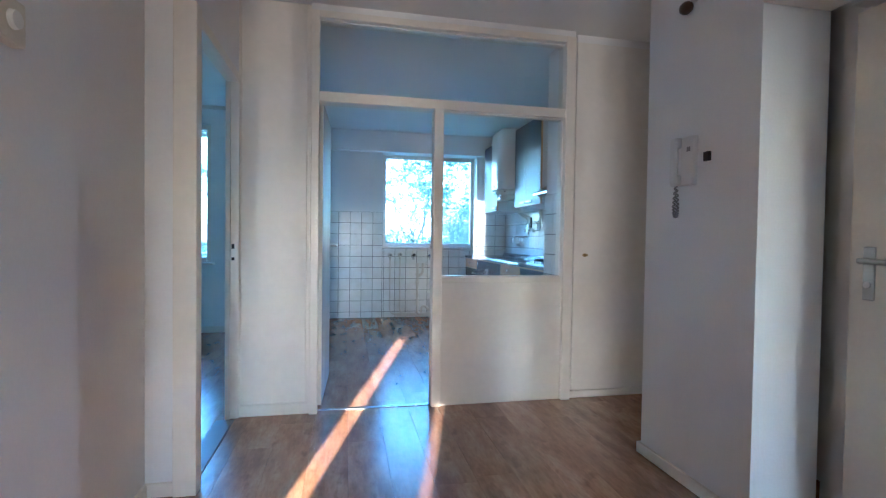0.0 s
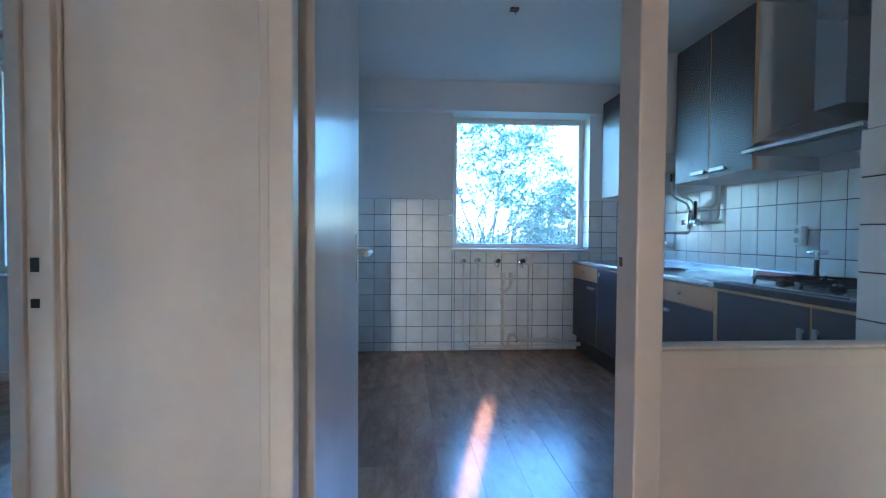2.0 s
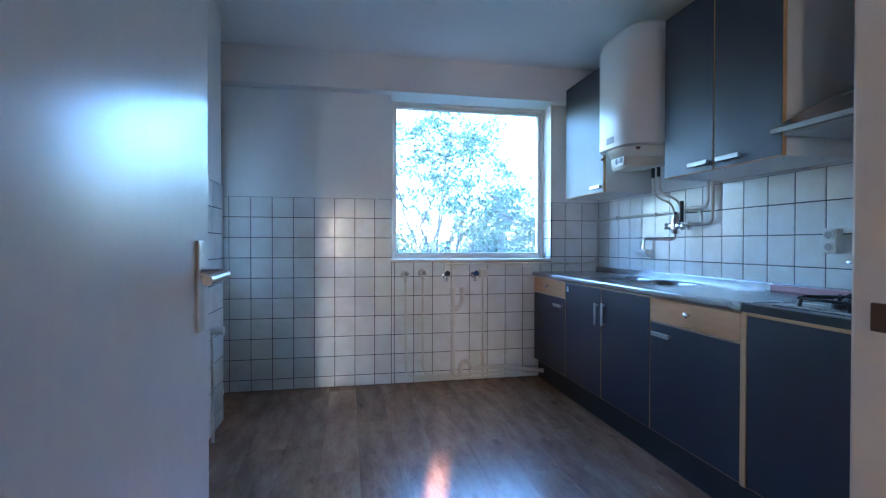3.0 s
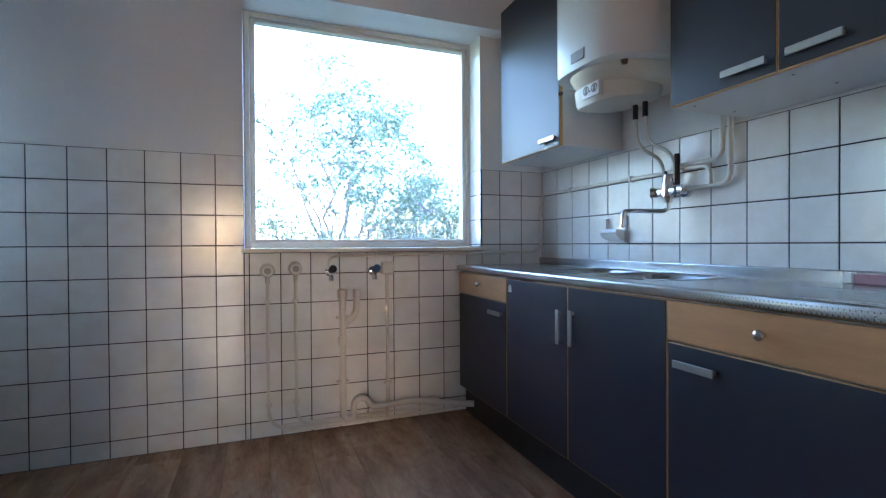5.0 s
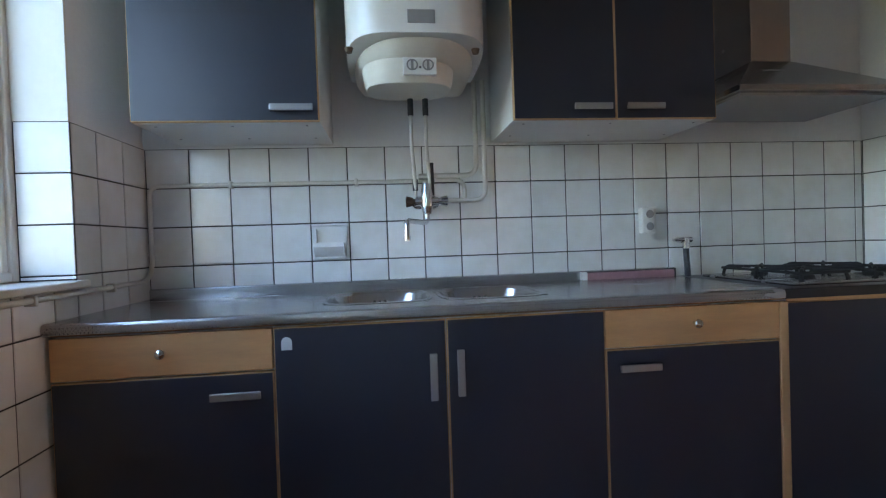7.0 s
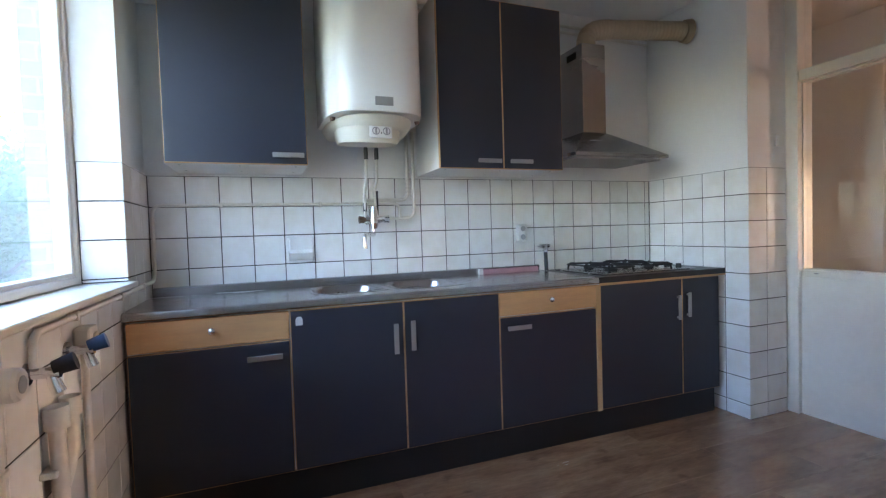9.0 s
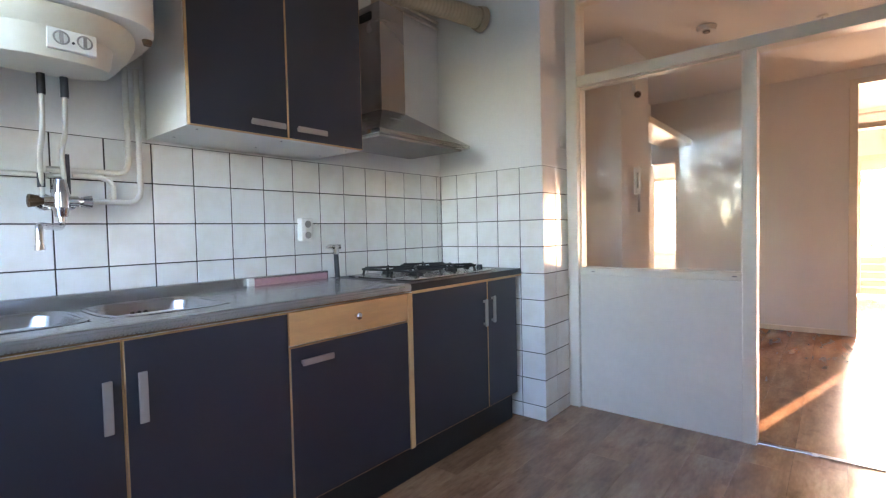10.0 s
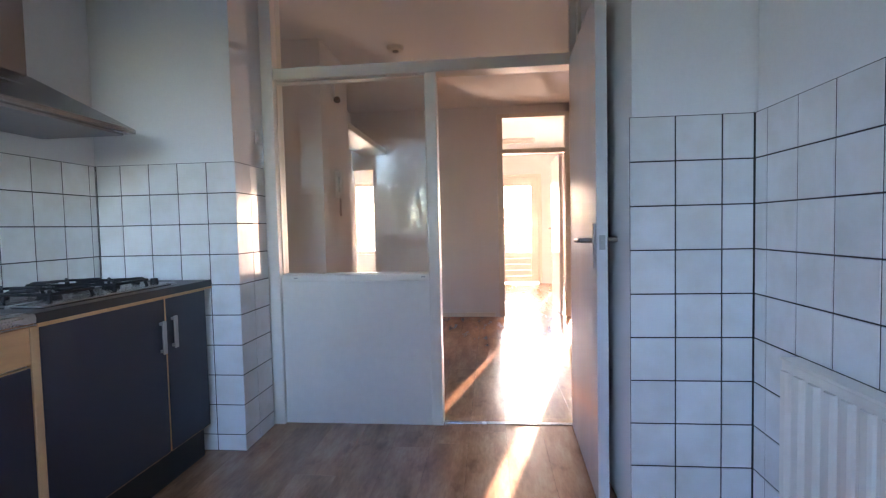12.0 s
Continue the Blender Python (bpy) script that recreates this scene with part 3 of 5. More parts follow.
bar_handle(d, FRONT, 4.126, 0.662, 0.140, True)
d = navy_door(u, FRONT, 3.800, 4.090, 0.157, 0.823)
bar_handle(d, FRONT, 4.052, 0.672, 0.140, True)

# steel worktop with two bowls
worktop = thing("sink_worktop", (2.08, 5.75, CT), "stainless steel worktop with two sink bowls and raised back edge", "worktop")
X0, X1, Y0, Y1 = FRONT - 0.012, BACK, 4.680, 6.812
bowls = ((5.395, 5.725), (5.775, 6.105))
BX0, BX1 = 1.915, 2.255
wb = B()
for b in ((X0 + 0.012, BX0, Y0, Y1), (BX1, X1, Y0, Y1), (BX0, BX1, Y0, bowls[0][0]), (BX0, BX1, bowls[0][1], bowls[1][0]), (BX0, BX1, bowls[1][1], Y1)):
    bx(wb, b[0], b[1], b[2], b[3], 0.832, CT)
part("top", wb, M_STEEL, worktop)
eb = B()
prism(eb, [(X0 + 0.012, 0.832), (X0, 0.838), (X0 - 0.002, 0.852), (X0 + 0.002, CT - 0.003), (X0 + 0.012, CT)], "y", Y0, Y1)
part("front_edge", eb, M_STEEL, worktop, "rounded dimpled front edge", True)
dm = B()
for j in range(210):
    for k in range(3):
        yy, zz = Y0 + 0.008 + j * 0.0101 + (k % 2) * 0.005, 0.842 + k * 0.007
        bx(dm, X0 - 0.0026, X0 + 0.001, yy - 0.003, yy + 0.003, zz - 0.0022, zz + 0.0022)
tagged(part("edge_dimple", dm, M_STEEL, worktop), kind="stuff")
part("upstand", bx(B(), BACK - 0.004, E_WALL - 0.002, Y0, Y1, CT - 0.03, 0.905, bevel=0.004), M_STEEL, worktop)


def bowl(y0, y1):
    bm = B()
    n, loops = 32, []
    cx, cy = (BX0 + BX1) / 2, (y0 + y1) / 2
    for inset, z, p in ((-0.016, CT + 0.0015, 4.0), (-0.006, CT + 0.003, 3.6), (0.006, CT - 0.008, 3.4), (0.018, CT - 0.07, 3.2), (0.030, CT - 0.135, 3.2), (0.055, CT - 0.150, 4.0), (0.12, CT - 0.152, 3.0)):
        ring = []
        for k in range(n):
            t = 2 * math.pi * k / n
            c, s = math.cos(t), math.sin(t)
            ring.append(bm.verts.new((cx + ((BX1 - BX0) / 2 - inset) * math.copysign(abs(c) ** (2 / p), c), cy + ((y1 - y0) / 2 - inset) * math.copysign(abs(s) ** (2 / p), s), z)))
        loops.append(ring)
    for a, b in zip(loops, loops[1:]):
        for k in range(n):
            bm.faces.new((a[k], a[(k + 1) % n], b[(k + 1) % n], b[k]))
    bm.faces.new(loops[-1])
    ob = part("bowl", bm, M_STEEL, worktop, "pressed steel sink bowl", True)
    dr = B()
    cyl(dr, (cx, cy, CT - 0.152), (cx, cy, CT - 0.146), 0.035, 0.032, 20)
    part("drain", dr, M_CHROME, ob, "", True)
    for k in range(3):
        ov = B()
        cyl(ov, (BX1 - 0.012, cy - 0.02 + k * 0.02, CT - 0.035), (BX1 - 0.016, cy - 0.02 + k * 0.02, CT - 0.036), 0.006, None, 10)
        part("overflow_hole", ov, M_BLACK, ob)


for y0, y1 in bowls:
    bowl(y0, y1)

hobtop = thing("hob_worktop", (2.08, 4.2, CT), "dark laminate worktop section carrying the hob", "worktop")
part("slab", bx(B(), FRONT - 0.010, E_WALL - 0.002, 3.757, 4.678, 0.832, CT - 0.002, bevel=0.004), M_BLACK, hobtop)
part("edging", bx(B(), FRONT - 0.0115, FRONT - 0.009, 3.76, 4.676, 0.826, 0.835), M_EDGE, hobtop, "pale beech strip")

hob = thing("gas_hob", (2.08, 4.26, CT), "steel gas hob with black iron grates", "hob")
HX0, HX1, HY0, HY1 = 1.850, 2.300, 3.930, 4.600
part("plate", bx(B(), HX0, HX1, HY0, HY1, CT - 0.003, CT + 0.008, bevel=0.004), M_STEEL, hob)
for j, (cx, cy, r) in enumerate(((1.98, 4.44, 0.038), (2.18, 4.44, 0.030), (1.98, 4.16, 0.030), (2.18, 4.16, 0.046))):
    bb = B()
    cyl(bb, (cx, cy, CT + 0.006), (cx, cy, CT + 0.020), r, r * 0.9, 20)
    cyl(bb, (cx, cy, CT + 0.018), (cx, cy, CT + 0.026), r * 0.75, r * 0.7, 20)
    part("burner", bb, M_IRON, hob, "black burner cap", True)
    gb = B()
    for a in range(4):
        c, s = math.cos(a * math.pi / 2 + math.pi / 4), math.sin(a * math.pi / 2 + math.pi / 4)
        tube(gb, [(cx + c * 0.125, cy + s * 0.125, CT + 0.006), (cx + c * 0.115, cy + s * 0.115, CT + 0.042), (cx + c * 0.028, cy + s * 0.028, CT + 0.040)], 0.0060, 0.015, 8)
    for a in range(4):
        c, s = math.cos(a * math.pi / 2), math.sin(a * math.pi / 2)
        tube(gb, [(cx + c * 0.09 - s * 0.09, cy + s * 0.09 + c * 0.09, CT + 0.034), (cx + c * 0.105, cy + s * 0.105, CT + 0.036), (cx + c * 0.09 + s * 0.09, cy + s * 0.09 - c * 0.09, CT + 0.034)], 0.0055, 0.03, 8)
    part("grate", gb, M_IRON, hob, "black cast iron grate", True)
for k in range(4):
    kb = B()
    cyl(kb, (1.93 + k * 0.09, 3.975, CT + 0.006), (1.93 + k * 0.09, 3.975, CT + 0.030), 0.018, 0.015, 16)
    part("knob", kb, M_BLACK, hob, "", True)


def wall_unit(y0, y1, splits, handles, label):
    z0, z1, xf = 1.455, 2.335, 2.020
    u = thing("wall_cabinet", (2.2, (y0 + y1) / 2, z0), label, "cabinet", "kitchen wall cabinets")
    body = part("body", bx(B(), xf + 0.021, E_WALL + 0.008, y0, y1, z0, z1, bevel=0.001), M_CARCASS, u, "white melamine carcass")
    for a, b in splits:
        d = navy_door(u, xf, a, b, z0 + 0.001, z1)
        for h in handles:
            if a < h < b:
                bar_handle(d, xf, h, 1.496, 0.136, False)
    for yy in (y0 + 0.05, (y0 + y1) / 2, y1 - 0.05):
        for xx in (2.08, 2.27):
            sb = B()
            cyl(sb, (xx, yy, z0 - 0.0015), (xx, yy, z0 + 0.001), 0.0045, None, 8)
            part("screw_cap", sb, M_GREY, body)
    return u


wall_unit(6.107, 6.687, ((6.107, 6.687),), (6.192,), "navy single-door wall cabinet beside the window")
wall_unit(4.722, 5.462, ((4.722, 5.096), (5.096, 5.462)), (4.995, 5.185), "navy double-door wall cabinet beside the extractor hood")


# ---- water heater and plumbing on the east wall ----
def heater_ring(bm, z, half, xf, p, n=40):
    ring, cx = [], 2.33
    for k in range(n + 1):
        t = math.pi * (0.5 + k / n)
        c, s = math.cos(t), math.sin(t)
        ring.append(bm.verts.new((cx + (cx - xf) * math.copysign(abs(c) ** (2 / p), c), 5.785 + half * math.copysign(abs(s) ** (2 / p), s), z)))
    return ring


def loft(bm, rings):
    for a, b in zip(rings, rings[1:]):
        n = len(a)
        for k in range(n - 1):
            bm.faces.new((a[k], a[k + 1], b[k + 1], b[k]))
        bm.faces.new((a[-1], a[0], b[0], b[-1]))
    bm.faces.new(rings[0])
    bm.faces.new(list(reversed(rings[-1])))
    return bm


heater = thing("water_heater", (2.1, 5.80, 1.52), "white enamelled electric water heater hung between wall cabinets", "water heater")
hb = B()
loft(hb, [heater_ring(hb, z, h, x, 4.2) for z, h, x in ((1.682, 0.226, 1.890), (1.684, 0.236, 1.879), (1.70, 0.238, 1.876), (2.30, 0.238, 1.876), (2.36, 0.232, 1.890), (2.40, 0.205, 1.93), (2.415, 0.15, 2.00))])
part("tank", hb, M_ENAMEL, heater, "", True)
hb = B()
loft(hb, [heater_ring(hb, z, h, x, 2.6) for z, h, x in ((1.624, 0.170, 1.962), (1.627, 0.184, 1.944), (1.636, 0.194, 1.929), (1.655, 0.208, 1.910), (1.674, 0.217, 1.898), (1.678, 0.217, 1.898), (1.684, 0.206, 1.915))])
part("collar", hb, M_IVORY, heater, "ivory lower collar", True)
hb = B()
rings = []
for z, ry, rx, lean in ((1.556, 0.128, 0.135, 0.0), (1.558, 0.142, 0.149, 0.0), (1.575, 0.150, 0.157, 0.0), (1.632, 0.156, 0.163, 0.0), (1.6325, 0.150, 0.157, 0.0)):
    ring = []
    for k in range(36):
        c, s = math.cos(2 * math.pi * k / 36), math.sin(2 * math.pi * k / 36)
        ring.append(hb.verts.new((2.105 + rx * math.copysign(abs(c) ** 0.75, c), 5.812 + ry * math.copysign(abs(s) ** 0.75, s), z + (0.03 * (c + 1) / 2 if z < 1.6 else 0))))
    rings.append(ring)
loft(hb, rings)
part("terminal_cover", hb, M_IVORY, heater, "ivory terminal cover", True)
cp = part("control_plate", bx(B(), 1.938, 1.97, 5.728, 5.834, 1.578, 1.631, bevel=0.002), M_WHITE_PL, heater, "pale control plate with two slots")
for yy in (5.755, 5.805):
    kb = B()
    for a in range(20):
        p, q = 2 * math.pi * a / 20, 2 * math.pi * (a + 1) / 20
        cyl(kb, (1.9373, yy + 0.016 * math.cos(p), 1.608 + 0.016 * math.sin(p)), (1.9373, yy + 0.016 * math.cos(q), 1.608 + 0.016 * math.sin(q)), 0.0022, 0.0022, 6)
    bx(kb, 1.9335, 1.9385, yy - 0.004, yy + 0.004, 1.595, 1.621)
    part("dial", kb, M_GREY, cp, "", True)
kb = B()
cyl(kb, (1.9365, 5.780, 1.600), (1.9385, 5.780, 1.600), 0.0035, None, 10)
part("indicator", kb, M_BLACK, cp, "small dark indicator lamp", True)
part("nameplate", bx(B(), 1.8735, 1.880, 5.735, 5.818, 1.710, 1.750, bevel=0.001), M_GREY, heater, "small grey nameplate")
for yy in (5.60, 6.00):
    kb = B()
    cyl(kb, (1.95, yy, 1.662), (1.95, yy, 1.648), 0.014, 0.010, 12)
    part("screw_foot", kb, M_BROWN, heater, "", True)

mixer = thing("wall_mixer_tap", (2.3, 5.74, 1.21), "chrome wall mixer tap with swivel spout over the sink", "tap")
mb = B()
cyl(mb, (2.31, 5.790, 1.210), (2.31, 5.700, 1.210), 0.018)
cyl(mb, (2.31, 5.745, 1.160), (2.31, 5.745, 1.190), 0.017, 0.024, 20)
cyl(mb, (2.31, 5.745, 1.190), (2.31, 5.745, 1.235), 0.026, 0.025, 20)
cyl(mb, (2.31, 5.745, 1.235), (2.31, 5.745, 1.280), 0.024, 0.017, 20)
for yy in (5.715, 5.775):
    cyl(mb, (2.31, yy, 1.21), (2.372, yy, 1.21), 0.012)
    cyl(mb, (2.366, yy, 1.21), (2.383, yy, 1.21), 0.026, 0.028)
part("body", mb, M_CHROME, mixer, "", True)
mb = B()
tube(mb, [(2.31, 5.745, 1.17), (2.31, 5.745, 1.125), (2.17, 5.825, 1.130), (2.150, 5.832, 1.125), (2.148, 5.832, 1.065)], 0.010, 0.03, 12)
cyl(mb, (2.148, 5.832, 1.074), (2.148, 5.832, 1.058), 0.0125, 0.0125, 14)
part("spout", mb, M_CHROME, mixer, "", True)
for yy, s, mat in ((5.790, 1, M_BROWN), (5.700, -1, M_CHROME)):
    kb = B()
    cyl(kb, (2.31, yy, 1.21), (2.31, yy + s * 0.016, 1.21), 0.011, 0.015, 12)
    for a in range(4):
        w = math.pi / 4 + a * math.pi / 2
        cyl(kb, (2.31 + 0.013 * math.cos(w), yy + s * 0.012, 1.21 + 0.013 * math.sin(w)), (2.31 + 0.017 * math.cos(w), yy + s * 0.036, 1.21 + 0.017 * math.sin(w)), 0.007, 0.009, 8)
    cyl(kb, (2.31, yy + s * 0.012, 1.21), (2.31, yy + s * 0.038, 1.21), 0.015, 0.016, 12)
    part("tap_knob", kb, mat, mixer, "", True)

inlet = thing("heater_pipes", (2.33, 5.80, 1.25), "cream painted pipes between water heater and tap", "pipe")
for name, pts, r, mat in (
        ("pipe", [(2.19, 5.803, 1.53), (2.20, 5.803, 1.40), (2.325, 5.790, 1.35), (2.335, 5.785, 1.21)], 0.0072, M_PIPE),
        ("pipe", [(2.19, 5.748, 1.53), (2.20, 5.748, 1.41), (2.325, 5.735, 1.37), (2.335, 5.722, 1.21)], 0.0072, M_PIPE),
        ("pipe", [(2.362, 5.770, 1.317), (2.362, 5.533, 1.317), (2.362, 5.533, 1.70)], 0.010, M_PIPE),
        ("pipe", [(2.362, 5.690, 1.216), (2.362, 5.498, 1.216), (2.362, 5.498, 1.70)], 0.010, M_PIPE),
        ("pipe", [(2.362, 5.700, 1.300), (2.362, 5.585, 1.300), (2.362, 5.585, 1.222)], 0.009, M_PIPE)):
    part(name, tube(B(), pts, r, 0.05), mat, inlet, "", True)
for a, b in (((2.19, 5.803, 1.575), (2.19, 5.803, 1.515)), ((2.19, 5.748, 1.575), (2.19, 5.748, 1.515)), ((2.335, 5.722, 1.365), (2.335, 5.722, 1.285)), ((2.335, 5.722, 1.29), (2.335, 5.722, 1.235)), ((2.335, 5.787, 1.30), (2.335, 5.787, 1.255))):
    part("coupling", cyl(B(), a, b, 0.0105), M_RUBBER, inlet, "dark coupling", True)

wpipe = thing("wall_water_pipe", (2.36, 6.3, 1.3), "thin white painted water pipe along the tiles", "pipe")
part("pipe", tube(B(), [(2.367, 5.72, 1.298), (2.367, 6.800, 1.298), (2.367, 6.800, 0.985), (2.33, 6.802, 0.940), (1.045, 6.802, 0.933), (1.045, 6.802, 0.86)], 0.0085, 0.04), M_PIPE, wpipe, "", True)
for yy in (6.02, 6.50):
    part("clip", bx(B(), 2.352, 2.384, yy - 0.006, yy + 0.006, 1.284, 1.312, bevel=0.003), M_PIPE, wpipe)
for xx in (1.30, 1.75, 2.10):
    part("clip", bx(B(), xx - 0.006, xx + 0.006, 6.79, 6.819, 0.922, 0.950, bevel=0.003), M_PIPE, wpipe)

soap = thing("soap_dish", (2.35, 6.13, 1.0), "white ceramic soap dish set in the tiles", "soap dish")
sb = B()
bx(sb, 2.372, 2.387, 6.062, 6.202, 0.992, 1.130, bevel=0.006)
part("back_plate", sb, M_TILE, soap)
sb = B()
prism(sb, [(2.372, 1.055), (2.325, 1.062), (2.318, 1.045), (2.335, 1.018), (2.372, 1.005)], "y", 6.074, 6.190)
part("dish", sb, M_TILE, soap, "", True)
part("bar", bx(B(), 2.350, 2.374, 6.180, 6.188, 1.06, 1.115, bevel=0.003), M_TILE, soap)


def wall_socket(y, z):
    s = thing("wall_socket", (2.38, y, z), "white double power socket on the tiles", "socket")
    part("housing", bx(B(), 2.345, 2.384, y - 0.032, y + 0.032, z - 0.055, z + 0.055, bevel=0.006), M_WHITE_PL, s)
    for dz in (-0.026, 0.026):
        rb = B()
        cyl(rb, (2.346, y, z + dz), (2.341, y, z + dz), 0.022, 0.022, 20)
        ob = part("socket_ring", rb, M_WHITE_PL, s, "", True)
        rb = B()
        cyl(rb, (2.342, y, z + dz), (2.3402, y, z + dz), 0.017, 0.017, 20)
        ob2 = part("recess", rb, M_GREY, ob, "", True)


wall_socket(4.800, 1.110)

valve = thing("gas_valve", (2.33, 4.63, CT), "chrome gas valve on a black hose behind the hob", "valve")
part("hose", tube(B(), [(2.325, 4.648, CT), (2.330, 4.650, 0.99)], 0.012), M_RUBBER, valve, "black hose", True)
vb = B()
cyl(vb, (2.330, 4.650, 0.985), (2.330, 4.650, 1.030), 0.016)
cyl(vb, (2.330, 4.625, 1.022), (2.330, 4.675, 1.022), 0.012)
bx(vb, 2.318, 2.342, 4.660, 4.705, 1.016, 1.028, bevel=0.004)
cyl(vb, (2.330, 4.650, 1.022), (2.383, 4.650, 1.022), 0.013)
part("body", vb, M_CHROME, valve, "", True)

strip = thing("pink_strip", (2.35, 4.95, CT), "faded pink plastic strip on the worktop edge", "strip")
part("strip", bx(B(), 2.335, 2.352, 4.70, 5.085, CT, 0.898, bevel=0.003), M_PINK, strip)
part("end_cap", bx(B(), 2.332, 2.354, 5.085, 5.112, CT, 0.902, bevel=0.003), M_WHITE_PL, strip, "white plastic end")

# extractor hood
hood = thing("extractor_hood", (2.15, 4.38, 1.5), "stainless steel pyramid extractor hood over the hob", "hood")
A0, A1 = 4.035, 4.700
hb = B()
lower = [hb.verts.new(p) for p in ((1.935, A0, 1.530), (1.935, A1, 1.530), (2.380, A1, 1.530), (2.380, A0, 1.530))]
upper = [hb.verts.new(p) for p in ((2.135, 4.313, 1.700), (2.135, 4.491, 1.700), (2.380, 4.491, 1.700), (2.380, 4.313, 1.700))]
mid = [hb.verts.new(p) for p in ((1.935, A0, 1.548), (1.935, A1, 1.548), (2.380, A1, 1.548), (2.380, A0, 1.548))]
for a, b in ((lower, mid), (mid, upper)):
    for k in range(4):
        hb.faces.new((a[k], a[(k + 1) % 4], b[(k + 1) % 4], b[k]))
hb.faces.new(list(reversed(lower)))
hb.faces.new(upper)
canopy = part("canopy", hb, M_STEEL, hood, "brushed steel canopy")
part("filter", bx(B(), 1.97, 2.35, A0 + 0.03, A1 - 0.03, 1.520, 1.5295), M_GREY, hood, "grey mesh filter")
part("chimney", bx(B(), 2.140, 2.380, 4.318, 4.486, 1.701, 2.235, bevel=0.003), M_STEEL, hood, "square steel chimney")
part("chimney_vent", bx(B(), 2.20, 2.29, 4.4845, 4.488, 2.16, 2.20), M_BLACK, hood)

duct = thing("flexible_duct", (2.2, 4.1, 2.3), "wrinkled silver flexible duct from hood to pier", "duct")
db = B()
path = rounded_path([(2.215, 4.400, 2.20), (2.213, 4.398, 2.352), (2.035, 3.752, 2.345)], 0.14)
dense = []
for a, b in zip(path, path[1:]):
    steps = max(1, int((b - a).length / 0.006))
    dense += [a.lerp(b, k / steps) for k in range(steps)]
dense.append(path[-1])
rings = []
for i, p in enumerate(dense):
    t = (dense[min(i + 3, len(dense) - 1)] - dense[max(i - 3, 0)]).normalized()
    side = t.cross(Vector((0.1, 0.2, 1))).normalized() if abs(t.z) < 0.9 else t.cross(Vector((1, 0, 0))).normalized()
    up = side.cross(t)
    r = 0.057 + 0.0012 * math.sin(i * 1.57) + 0.004 * noise.noise(p * 9)
    rings.append([db.verts.new(p + (side * math.cos(2 * math.pi * k / 24) + up * math.sin(2 * math.pi * k / 24)) * r) for k in range(24)])
for a, b in zip(rings, rings[1:]):
    for k in range(24):
        db.faces.new((a[k], a[(k + 1) % 24], b[(k + 1) % 24], b[k]))
part("hose", db, M_FOIL, duct, "", True)
cb = B()
cyl(cb, (2.045, 3.79, 2.345), (2.035, 3.7505, 2.345), 0.066, 0.074, 24)
part("collar", cb, M_FOIL, duct, "taped collar at the wall", True)
cable = thing("ceiling_pipe", (2.36, 4.5, 2.4), "thin white pipes along the top of the wall", "pipe")
for zz in (2.40, 2.44):
    part("pipe", tube(B(), [(2.372, 5.5, zz), (2.372, 3.76, zz - 0.02)], 0.009), M_PIPE, cable, "", True)


# ---- plumbing on the window wall ----
def stub_valve(x, z, label):
    v = thing("wall_stub_valve", (x, 6.8, z), label, "valve", "stub valves under the window")
    vb = B()
    cyl(vb, (x, 6.819, z), (x, 6.792, z), 0.036, 0.034, 20)
    part("flange", vb, M_PVC, v, "", True)
    vb = B()
    cyl(vb, (x, 6.793, z), (x, 6.764, z), 0.0345, 0.033, 12)
    cyl(vb, (x, 6.764, z), (x, 6.757, z), 0.033, 0.028, 12)
    part("cap", vb, M_PVC, v, "", True)
    cyl_b = B()
    cyl(cyl_b, (x, 6.758, z), (x, 6.7555, z), 0.017, 0.017, 14)
    part("centre", cyl_b, M_GREY, v, "", True)
    pb = B()
    tube(pb, [(x, 6.79, z - 0.02), (x, 6.80, z - 0.07), (x, 6.80, 0.10), (x + 0.05, 6.80, 0.045), (x + 0.40, 6.80, 0.040)], 0.0085, 0.04)
    part("pipe", pb, M_PVC, v, "", True)
    vb = B()
    cyl(vb, (x, 6.795, z - 0.030), (x, 6.800, z - 0.062), 0.0098, 0.0098, 12)
    part("nut", vb, M_GREY, v, "", True)
    for zz in (0.70, 0.17):
        part("clip", bx(B(), x - 0.016, x + 0.016, 6.788, 6.819, zz - 0.007, zz + 0.007, bevel=0.003), M_PVC, v)


stub_valve(0.735, 0.860, "cream plastic capped wall valve with pipe to the floor")
stub_valve(0.872, 0.868, "cream plastic capped wall valve with pipe to the floor")


def hose_tap(x, z, mat, label):
    t = thing("hose_tap", (x, 6.78, z), label, "tap", "appliance taps")
    tb = B()
    cyl(tb, (x, 6.819, z), (x, 6.812, z), 0.026, 0.024)
    cyl(tb, (x, 6.815, z), (x, 6.755, z), 0.012, 0.013)
    cyl(tb, (x, 6.775, z), (x, 6.760, z - 0.046), 0.011, 0.014)
    part("body", tb, M_CHROME, t, "", True)
    tb = B()
    cyl(tb, (x, 6.768, z + 0.008), (x + 0.006, 6.728, z + 0.020), 0.017, 0.021, 10)
    part("knob", tb, mat, t, "", True)


hose_tap(1.050, 0.846, M_RUBBER, "chrome hose tap with black knob under the window")
hose_tap(1.283, 0.846, M_BLUE, "chrome hose tap with blue knob under the window")
box = thing("junction_box", (1.362, 6.80, 0.86), "small cream junction box with conduit to the floor", "junction box")
part("housing", bx(B(), 1.328, 1.396, 6.775, 6.819, 0.826, 0.898, bevel=0.008), M_PVC, box)
bb = B()
cyl(bb, (1.362, 6.776, 0.862), (1.362, 6.769, 0.862), 0.018)
part("lid", bb, M_PVC, box, "", True)
